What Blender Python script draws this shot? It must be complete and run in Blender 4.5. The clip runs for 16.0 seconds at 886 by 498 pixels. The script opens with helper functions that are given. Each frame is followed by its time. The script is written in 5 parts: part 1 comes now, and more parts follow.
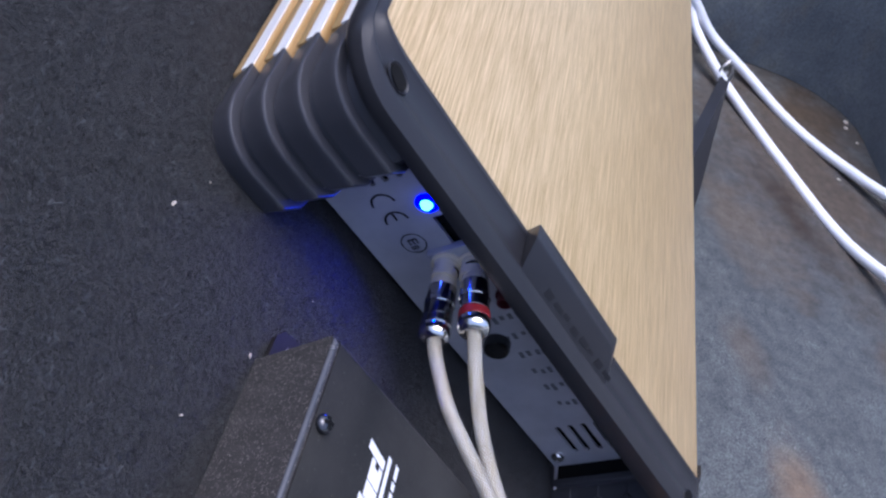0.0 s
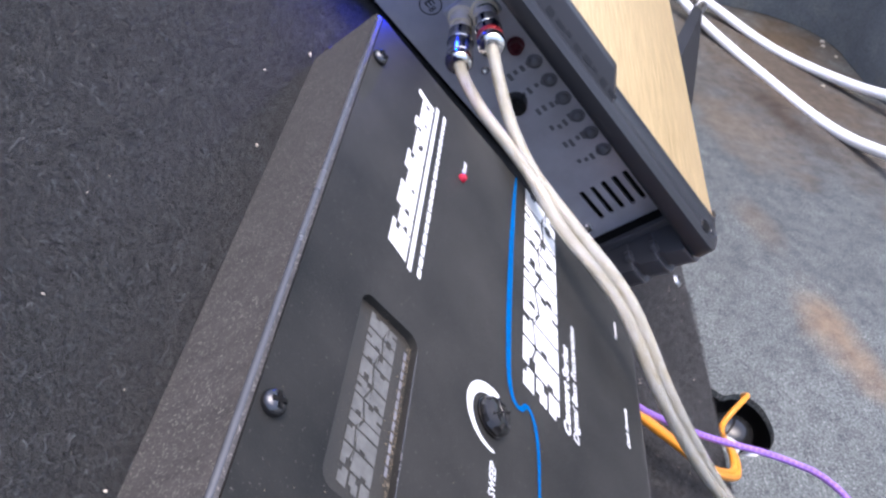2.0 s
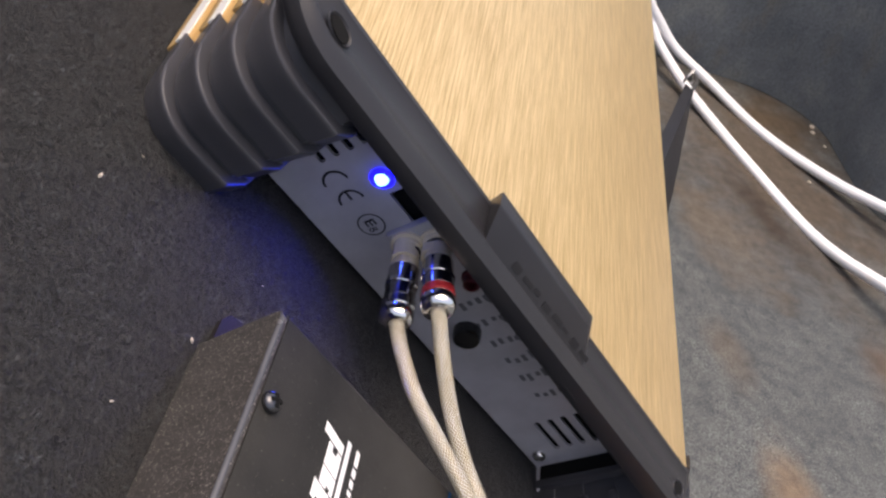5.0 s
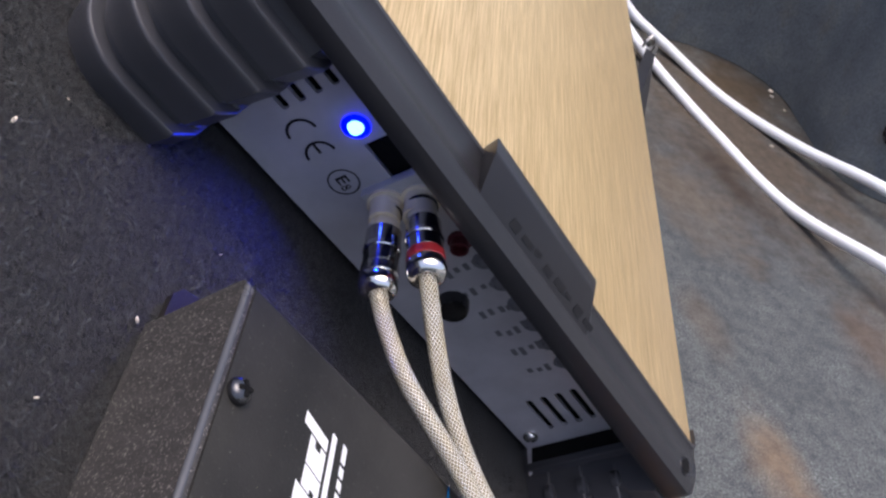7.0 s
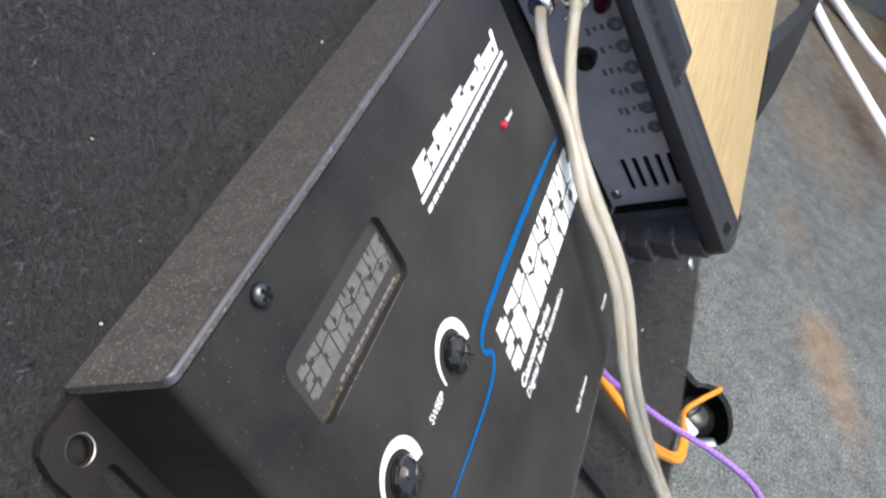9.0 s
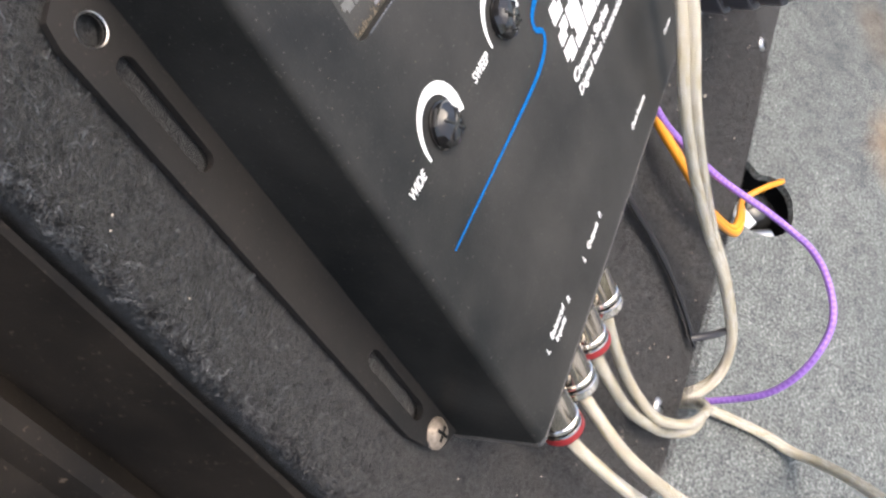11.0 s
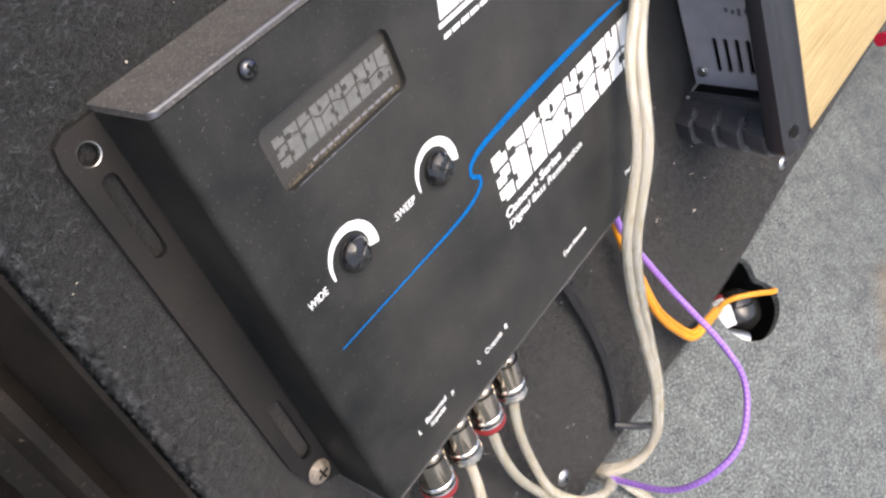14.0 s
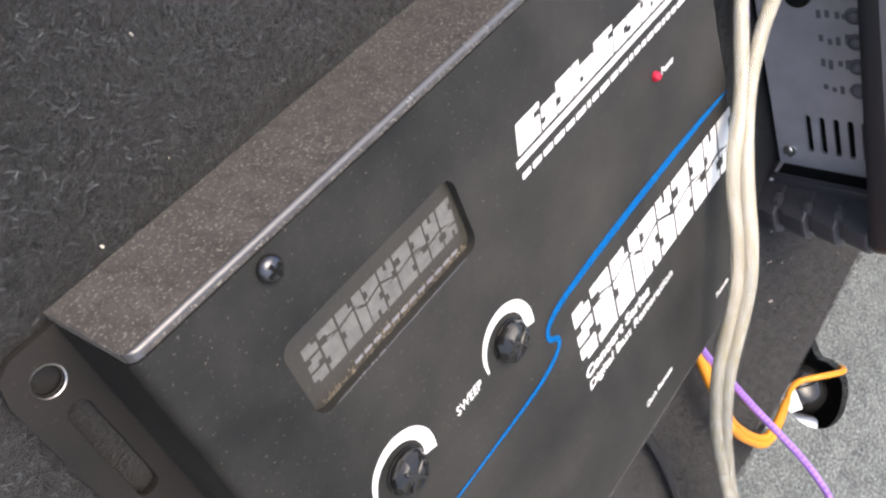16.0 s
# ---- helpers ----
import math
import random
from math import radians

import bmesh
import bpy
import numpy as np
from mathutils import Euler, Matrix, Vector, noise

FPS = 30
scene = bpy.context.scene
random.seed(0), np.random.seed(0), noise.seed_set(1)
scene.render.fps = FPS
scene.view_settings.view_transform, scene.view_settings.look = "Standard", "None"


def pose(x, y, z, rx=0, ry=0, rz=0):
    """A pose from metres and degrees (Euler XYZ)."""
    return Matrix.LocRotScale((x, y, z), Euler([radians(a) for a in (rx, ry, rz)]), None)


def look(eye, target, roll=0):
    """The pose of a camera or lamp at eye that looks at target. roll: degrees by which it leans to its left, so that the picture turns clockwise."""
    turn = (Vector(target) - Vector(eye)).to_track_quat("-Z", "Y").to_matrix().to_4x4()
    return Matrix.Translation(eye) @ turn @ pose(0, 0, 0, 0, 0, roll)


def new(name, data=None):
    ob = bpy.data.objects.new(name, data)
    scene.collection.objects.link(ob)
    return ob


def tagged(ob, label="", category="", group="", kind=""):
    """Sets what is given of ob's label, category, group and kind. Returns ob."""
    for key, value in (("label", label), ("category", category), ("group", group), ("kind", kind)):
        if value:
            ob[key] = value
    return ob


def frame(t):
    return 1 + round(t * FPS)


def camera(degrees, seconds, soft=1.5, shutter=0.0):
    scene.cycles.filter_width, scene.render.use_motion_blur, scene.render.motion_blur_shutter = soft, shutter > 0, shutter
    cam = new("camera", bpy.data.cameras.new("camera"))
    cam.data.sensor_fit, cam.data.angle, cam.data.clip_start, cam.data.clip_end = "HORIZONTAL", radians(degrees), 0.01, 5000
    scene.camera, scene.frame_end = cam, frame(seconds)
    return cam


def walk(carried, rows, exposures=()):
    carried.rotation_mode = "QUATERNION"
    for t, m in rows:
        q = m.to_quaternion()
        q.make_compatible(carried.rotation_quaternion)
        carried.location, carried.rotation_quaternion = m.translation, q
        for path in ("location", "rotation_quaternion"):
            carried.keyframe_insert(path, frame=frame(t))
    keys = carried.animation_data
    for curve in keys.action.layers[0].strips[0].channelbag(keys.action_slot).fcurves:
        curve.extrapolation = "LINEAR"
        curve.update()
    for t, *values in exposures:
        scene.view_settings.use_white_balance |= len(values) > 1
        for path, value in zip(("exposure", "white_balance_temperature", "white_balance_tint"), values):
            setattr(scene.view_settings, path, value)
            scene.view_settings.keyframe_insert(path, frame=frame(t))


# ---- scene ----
cam = camera(54.6, 16.0, 2.5)
# the sloped board leans back from the level floor; things on it are laid out in its own plane: x along, y up the slope, z off its face
BOARD = pose(0, 0, 0.2797, 42.909, -3.755, 0)
PATH = [
    (0, (0.0179, 0.1412, 0.1845), (0.7620, -0.3599, -0.2573), 71.30),
    (0.5, (-0.0253, 0.1259, 0.1728), (0.7084, -0.3875, -0.2723), 67.87),
    (1, (-0.0585, 0.1024, 0.1660), (0.6705, -0.3831, -0.3165), 64.66),
    (1.5, (-0.0939, 0.0888, 0.1514), (0.6521, -0.4095, -0.2904), 64.84),
    (2, (-0.1114, 0.0789, 0.1515), (0.6710, -0.3697, -0.2804), 60.77),
    (2.5, (-0.1249, 0.0681, 0.1384), (0.6931, -0.3581, -0.2480), 59.84),
    (3, (-0.1099, 0.0623, 0.1420), (0.6941, -0.3761, -0.2597), 62.71),
    (3.5, (-0.0866, 0.0827, 0.1537), (0.6969, -0.3879, -0.2519), 68.56),
    (4, (-0.0566, 0.1058, 0.1696), (0.7445, -0.3483, -0.2205), 68.03),
    (4.5, (-0.0202, 0.1099, 0.1760), (0.7688, -0.3518, -0.2294), 67.83),
    (4.7, (-0.0022, 0.1127, 0.1764), (0.7785, -0.3588, -0.2336), 67.76),
    (6.8, (0.0609, 0.0937, 0.1505), (0.8295, -0.4209, -0.2294), 65.82),
    (7, (0.0465, 0.0934, 0.1460), (0.8119, -0.4357, -0.2206), 66.96),
    (7.5, (0.0033, 0.0987, 0.1345), (0.7650, -0.4512, -0.2082), 69.33),
    (8, (-0.0487, 0.1054, 0.1481), (0.7062, -0.4205, -0.2437), 72.06),
    (8.5, (-0.0900, 0.1016, 0.1644), (0.6467, -0.4143, -0.2728), 75.78),
    (9, (-0.1139, 0.0928, 0.1716), (0.5800, -0.4210, -0.3327), 81.19),
    (9.5, (-0.1247, 0.0840, 0.1784), (0.5284, -0.4552, -0.3533), 85.81),
    (10, (-0.1330, 0.0684, 0.1829), (0.4832, -0.4864, -0.3761), 85.71),
    (10.2, (-0.1412, 0.0616, 0.1785), (0.4616, -0.5148, -0.3731), 85.31),
    (12.3, (-0.1187, 0.0245, 0.1515), (0.3777, -0.5998, -0.4517), 91.72),
    (12.5, (-0.1137, 0.0163, 0.1702), (0.3860, -0.6225, -0.4148), 91.81),
    (13, (-0.1171, 0.0508, 0.2311), (0.3322, -0.5905, -0.3910), 97.53),
    (13.5, (-0.1254, 0.0863, 0.2396), (0.3710, -0.5204, -0.3814), 102.12),
    (14, (-0.1134, 0.0887, 0.2366), (0.3729, -0.5073, -0.4024), 104.26),
    (14.5, (-0.1009, 0.0962, 0.2202), (0.3877, -0.4851, -0.4303), 105.51),
    (15, (-0.1009, 0.0910, 0.2122), (0.3879, -0.4776, -0.4495), 104.57),
    (15.5, (-0.0800, 0.0971, 0.1996), (0.4039, -0.4751, -0.4625), 105.52),
    (16, (-0.0552, 0.0943, 0.1686), (0.4227, -0.5033, -0.4752), 105.15),
]
EXPOSURES = [(0, 0.72, 5350, 19), (0.5, 0.98, 5250, 19), (1, 1.1, 5250, 16), (1.5, 1.37, 5750, 16), (2.5, 1.49, 6050, 16), (3, 1.52, 6550, 16), (3.5, 1.40, 6900, 13), (4.5, 1.01, 7250, 15), (7, 0.78, 6350, 16), (7.5, 1.08, 6200, 13), (8.5, 1.27, 6350, 8), (10, 1.46, 6650, 6), (12.5, 1.88, 6950, 16), (13.5, 1.49, 6950, 13), (14, 1.52, 6800, 10), (16, 1.6, 6800, 10)]
walk(cam, [(t, BOARD @ look(eye, target, roll)) for t, eye, target, roll in PATH], EXPOSURES)

# ---- light: an open tailgate under a bright overcast sky ----
world = bpy.data.worlds.new("sky")
scene.world = world
world.use_nodes = True
wn = world.node_tree.nodes
sky = wn.new("ShaderNodeTexSky")
sky.sky_type, sky.sun_disc, sky.dust_density = "NISHITA", False, 5.0
sky.sun_elevation, sky.sun_rotation = radians(84), radians(200)
world.node_tree.links.new(sky.outputs[0], wn["Background"].inputs[0])
wn["Background"].inputs[1].default_value = 0.15
sun_data = bpy.data.lights.new("sun", "SUN")
sun_data.energy, sun_data.angle, sun_data.color = 0.75, radians(60), (1.0, 0.97, 0.92)
sun = new("sun", sun_data)
sun.matrix_world = look((-0.06, -0.07, 2.40), (0.1, 0.0, 0.2))

# ---- helpers for building ----
rng = np.random.default_rng(7)


def nodes_of(name, rough=0.5, metal=0.0, color=(0.5, 0.5, 0.5), spec=0.5):
    m = bpy.data.materials.new(name)
    m.use_nodes = True
    b = m.node_tree.nodes["Principled BSDF"]
    b.inputs["Base Color"].default_value = (*color, 1)
    b.inputs["Roughness"].default_value = rough
    b.inputs["Metallic"].default_value = metal
    b.inputs["Specular IOR Level"].default_value = spec
    return m, m.node_tree.nodes, m.node_tree.links, b


def noise_tex(nt, ln, scale, detail=4.0, stretch=None, coord="Object", rough=0.6):
    tc = nt.new("ShaderNodeTexCoord")
    tex = nt.new("ShaderNodeTexNoise")
    tex.inputs["Scale"].default_value, tex.inputs["Detail"].default_value = scale, detail
    tex.inputs["Roughness"].default_value = rough
    if stretch:
        mp = nt.new("ShaderNodeMapping")
        mp.inputs["Scale"].default_value = stretch
        ln.new(tc.outputs[coord], mp.inputs[0])
        ln.new(mp.outputs[0], tex.inputs["Vector"])
    else:
        ln.new(tc.outputs[coord], tex.inputs["Vector"])
    return tex


def ramp(nt, ln, fac, stops):
    r = nt.new("ShaderNodeValToRGB")
    while len(r.color_ramp.elements) < len(stops):
        r.color_ramp.elements.new(0.5)
    for e, (p, c) in zip(r.color_ramp.elements, stops):
        e.position, e.color = p, (*c, 1)
    ln.new(fac, r.inputs[0])
    return r


def mixed(nt, ln, fac, a, b):
    mx = nt.new("ShaderNodeMix")
    mx.data_type = "RGBA"
    ln.new(fac, mx.inputs[0])
    for k, v in ((6, a), (7, b)):
        if isinstance(v, tuple):
            mx.inputs[k].default_value = (*v, 1)
        else:
            ln.new(v, mx.inputs[k])
    return mx.outputs[2]


def bump(nt, ln, b, height, strength, distance):
    bp = nt.new("ShaderNodeBump")
    bp.inputs["Strength"].default_value, bp.inputs["Distance"].default_value = strength, distance
    ln.new(height, bp.inputs["Height"])
    ln.new(bp.outputs[0], b.inputs["Normal"])


def plain(name, color, rough=0.5, metal=0.0, spec=0.5, vary=0.12, scale=60.0, bumps=0.0, bump_scale=900.0):
    """A surface with slight two-scale variation of tone and gloss."""
    m, nt, ln, b = nodes_of(name, rough, metal, color, spec)
    big = noise_tex(nt, ln, scale)
    lo = tuple(c * (1 - vary) for c in color)
    hi = tuple(min(1, c * (1 + vary)) for c in color)
    r = ramp(nt, ln, big.outputs[0], [(0.3, lo), (0.7, hi)])
    ln.new(r.outputs[0], b.inputs["Base Color"])
    rr = nt.new("ShaderNodeMapRange")
    rr.inputs[3].default_value, rr.inputs[4].default_value = max(0.02, rough - 0.07), min(1, rough + 0.07)
    ln.new(big.outputs[0], rr.inputs[0])
    ln.new(rr.outputs[0], b.inputs["Roughness"])
    if bumps:
        fine = noise_tex(nt, ln, bump_scale)
        bump(nt, ln, b, fine.outputs[0], bumps, 0.0004)
    return m


def powder_coat(name, color, dust, amount, rough=0.5, fleck=0.72, fleck_scale=900.0, sheen=0.32):
    """Black powder coat with fine texture, pale dust specks and brownish dust patches."""
    m, nt, ln, b = nodes_of(name, rough, 0.0, color, sheen)
    patch = noise_tex(nt, ln, 14.0, 5.0)
    speck = noise_tex(nt, ln, fleck_scale, 3.0)
    pr = ramp(nt, ln, patch.outputs[0], [(0.35, (0, 0, 0)), (0.75, (1, 1, 1))])
    sr = ramp(nt, ln, speck.outputs[0], [(fleck - 0.1 * amount, (0, 0, 0)), (fleck + 0.08, (1, 1, 1))])
    mul = nt.new("ShaderNodeMath")
    mul.operation = "MULTIPLY_ADD"
    ln.new(pr.outputs[0], mul.inputs[0])
    mul.inputs[1].default_value = 0.25 * amount
    sc = nt.new("ShaderNodeMath")
    sc.operation = "MULTIPLY"
    ln.new(sr.outputs[0], sc.inputs[0])
    sc.inputs[1].default_value = 0.6 * amount
    ln.new(sc.outputs[0], mul.inputs[2])
    ln.new(mixed(nt, ln, mul.outputs[0], color, dust), b.inputs["Base Color"])
    fine = noise_tex(nt, ln, 1600.0, 2.0)
    bump(nt, ln, b, fine.outputs[0], 0.25, 0.0003)
    return m


def dusty_steel(name):
    """Black coat under a film of brown-grey dust, paler towards one end, with soft mottling and fine pale flecks."""
    m, nt, ln, b = nodes_of(name, 0.55, 0.0, (0.05, 0.045, 0.04), 0.35)
    tc = nt.new("ShaderNodeTexCoord")
    sep = nt.new("ShaderNodeSeparateXYZ")
    ln.new(tc.outputs["Object"], sep.inputs[0])
    broad = noise_tex(nt, ln, 14.0, 4.0)
    soft = nt.new("ShaderNodeMath"); soft.operation = "MULTIPLY_ADD"
    ln.new(broad.outputs[0], soft.inputs[0]); soft.inputs[1].default_value = 0.16
    ln.new(sep.outputs[0], soft.inputs[2])
    film = ramp(nt, ln, soft.outputs[0], [(0.05, (0.056, 0.051, 0.0485)), (0.32, (0.026, 0.0246, 0.0243))])
    mottle = noise_tex(nt, ln, 320.0, 5.0, (1.0, 1.0, 0.5), rough=0.7)
    st = ramp(nt, ln, mottle.outputs[0], [(0.35, (0.66, 0.65, 0.64)), (0.68, (1.40, 1.37, 1.32))])
    mul = nt.new("ShaderNodeMix"); mul.data_type, mul.blend_type = "RGBA", "MULTIPLY"
    mul.inputs[0].default_value = 1.0
    ln.new(film.outputs[0], mul.inputs[6]); ln.new(st.outputs[0], mul.inputs[7])
    fleck = noise_tex(nt, ln, 1350.0, 2.0, rough=0.6)
    fl = ramp(nt, ln, fleck.outputs[0], [(0.575, (0, 0, 0)), (0.69, (0.65, 0.65, 0.65))])
    out = mixed(nt, ln, fl.outputs[0], mul.outputs[2], (0.34, 0.312, 0.27))
    ln.new(out, b.inputs["Base Color"])
    b.inputs["Sheen Weight"].default_value, b.inputs["Sheen Roughness"].default_value = 0.06, 0.45
    bump(nt, ln, b, fleck.outputs[0], 0.3, 0.0003)
    return m


def dusted(nt, ln, colour):
    """Brown dust trodden into the lower part of the board's carpet, in uneven patches."""
    tc = nt.new("ShaderNodeTexCoord")
    sep = nt.new("ShaderNodeSeparateXYZ")
    ln.new(tc.outputs["Object"], sep.inputs[0])
    patch = noise_tex(nt, ln, 22.0, 4.0)
    add = nt.new("ShaderNodeMath"); add.operation = "MULTIPLY_ADD"
    ln.new(patch.outputs[0], add.inputs[0]); add.inputs[1].default_value = 0.22
    ln.new(sep.outputs[1], add.inputs[2])
    where = nt.new("ShaderNodeMapRange")
    where.inputs[1].default_value, where.inputs[2].default_value, where.inputs[3].default_value, where.inputs[4].default_value = -0.12, 0.08, 1.0, 0.0
    ln.new(add.outputs[0], where.inputs[0])
    warm = nt.new("ShaderNodeMix"); warm.data_type, warm.blend_type = "RGBA", "MULTIPLY"
    ln.new(where.outputs[0], warm.inputs[0])
    ln.new(colour, warm.inputs[6]); warm.inputs[7].default_value = (0.96, 0.78, 0.67, 1)
    return warm.outputs[2]


def carpet(name, dark, light, warm, scale=700.0, stain=None, stain_scale=6.0, stain_lo=0.55):
    m, nt, ln, b = nodes_of(name, 0.95, 0.0, dark, 0.15)
    fibre = noise_tex(nt, ln, scale, 6.0, rough=0.75)
    wide = noise_tex(nt, ln, 420.0, 3.0)
    fr = ramp(nt, ln, fibre.outputs[0], [(0.40, dark), (0.58, light), (0.68, warm)])
    wr = ramp(nt, ln, wide.outputs[0], [(0.36, (0.35, 0.35, 0.35)), (0.64, (1.7, 1.67, 1.62))])
    mul = nt.new("ShaderNodeMix")
    mul.data_type, mul.blend_type = "RGBA", "MULTIPLY"
    mul.inputs[0].default_value = 1.0
    ln.new(fr.outputs[0], mul.inputs[6])
    ln.new(wr.outputs[0], mul.inputs[7])
    out = mul.outputs[2]
    if stain:
        st = noise_tex(nt, ln, stain_scale, 5.0, (1.0, 1.8, 1.0))
        sr = ramp(nt, ln, st.outputs[0], [(stain_lo, (0, 0, 0)), (stain_lo + 0.14, (0.65, 0.65, 0.65))])
        out = mixed(nt, ln, sr.outputs[0], out, stain)
    ln.new(out, b.inputs["Base Color"])
    b.inputs["Sheen Weight"].default_value = 0.15
    bump(nt, ln, b, fibre.outputs[0], 1.0, 0.002)
    return m


def braid(name, dark, light, rough=0.35, metal=0.3, turns=10.0, pitch=420.0, tint=(0.87, 0.81, 0.64), relief=0.8):
    """Crossing strands along a tube whose UV runs round and, in metres, along it."""
    m, nt, ln, b = nodes_of(name, rough, metal, light, 0.5)
    uv = nt.new("ShaderNodeUVMap")
    sep = nt.new("ShaderNodeSeparateXYZ")
    ln.new(uv.outputs[0], sep.inputs[0])

    def wave(sign):
        a = nt.new("ShaderNodeMath"); a.operation = "MULTIPLY"; a.inputs[1].default_value = turns * math.tau
        ln.new(sep.outputs[0], a.inputs[0])
        c = nt.new("ShaderNodeMath"); c.operation = "MULTIPLY_ADD"; c.inputs[1].default_value = sign * pitch * math.tau
        ln.new(sep.outputs[1], c.inputs[0])
        ln.new(a.outputs[0], c.inputs[2])
        s = nt.new("ShaderNodeMath"); s.operation = "SINE"
        ln.new(c.outputs[0], s.inputs[0])
        return s
    mx = nt.new("ShaderNodeMath"); mx.operation = "MAXIMUM"
    ln.new(wave(1).outputs[0], mx.inputs[0])
    ln.new(wave(-1).outputs[0], mx.inputs[1])
    r = ramp(nt, ln, mx.outputs[0], [(0.30, dark), (0.95, light)])
    streak = nt.new("ShaderNodeMapping")
    streak.inputs["Scale"].default_value = (5.0, 75.0, 1.0)
    ln.new(uv.outputs[0], streak.inputs[0])
    big = nt.new("ShaderNodeTexNoise")
    big.inputs["Scale"].default_value, big.inputs["Detail"].default_value = 1.0, 4.0
    ln.new(streak.outputs[0], big.inputs["Vector"])
    br = ramp(nt, ln, big.outputs[0], [(0.34, tint), (0.60, (1, 1, 1))])
    mul = nt.new("ShaderNodeMix"); mul.data_type, mul.blend_type = "RGBA", "MULTIPLY"
    mul.inputs[0].default_value = 1.0
    ln.new(r.outputs[0], mul.inputs[6]); ln.new(br.outputs[0], mul.inputs[7])
    ln.new(mul.outputs[2], b.inputs["Base Color"])
    bump(nt, ln, b, mx.outputs[0], relief, 0.0006)
    return m


def brushed(name, lo, hi, rough, stretch, metal=1.0):
    m, nt, ln, b = nodes_of(name, rough, metal, hi, 0.5)
    fine = noise_tex(nt, ln, 90.0, 6.0, stretch, rough=0.7)
    r = ramp(nt, ln, fine.outputs[0], [(0.3, lo), (0.7, hi)])
    ln.new(r.outputs[0], b.inputs["Base Color"])
    rr = nt.new("ShaderNodeMapRange")
    rr.inputs[3].default_value, rr.inputs[4].default_value = rough - 0.1, rough + 0.12
    ln.new(fine.outputs[0], rr.inputs[0])
    ln.new(rr.outputs[0], b.inputs["Roughness"])
    bump(nt, ln, b, fine.outputs[0], 0.25, 0.0004)
    return m


def glow(name, color, strength):
    m, nt, ln, b = nodes_of(name, 0.3, 0.0, color)
    b.inputs["Emission Color"].default_value = (*color, 1)
    b.inputs["Emission Strength"].default_value = strength
    return m


def fibre_mat(name):
    m, nt, ln, b = nodes_of(name, 0.6, 0.0, (0.04, 0.04, 0.04), 0.4)
    g = nt.new("ShaderNodeNewGeometry")
    r = ramp(nt, ln, g.outputs["Random Per Island"], [(0.0, (0.0085, 0.0089, 0.0096)), (0.5, (0.0205, 0.0219, 0.0238)), (0.88, (0.037, 0.0395, 0.043)), (1.0, (0.060, 0.0625, 0.066))])
    tuft = noise_tex(nt, ln, 250.0, 3.0, rough=0.65)
    tr = ramp(nt, ln, tuft.outputs[0], [(0.38, (0.14, 0.14, 0.15)), (0.62, (2.05, 2.05, 2.05))])
    mul = nt.new("ShaderNodeMix"); mul.data_type, mul.blend_type = "RGBA", "MULTIPLY"
    mul.inputs[0].default_value = 1.0
    ln.new(r.outputs[0], mul.inputs[6]); ln.new(tr.outputs[0], mul.inputs[7])
    ln.new(dusted(nt, ln, mul.outputs[2]), b.inputs["Base Color"])
    return m


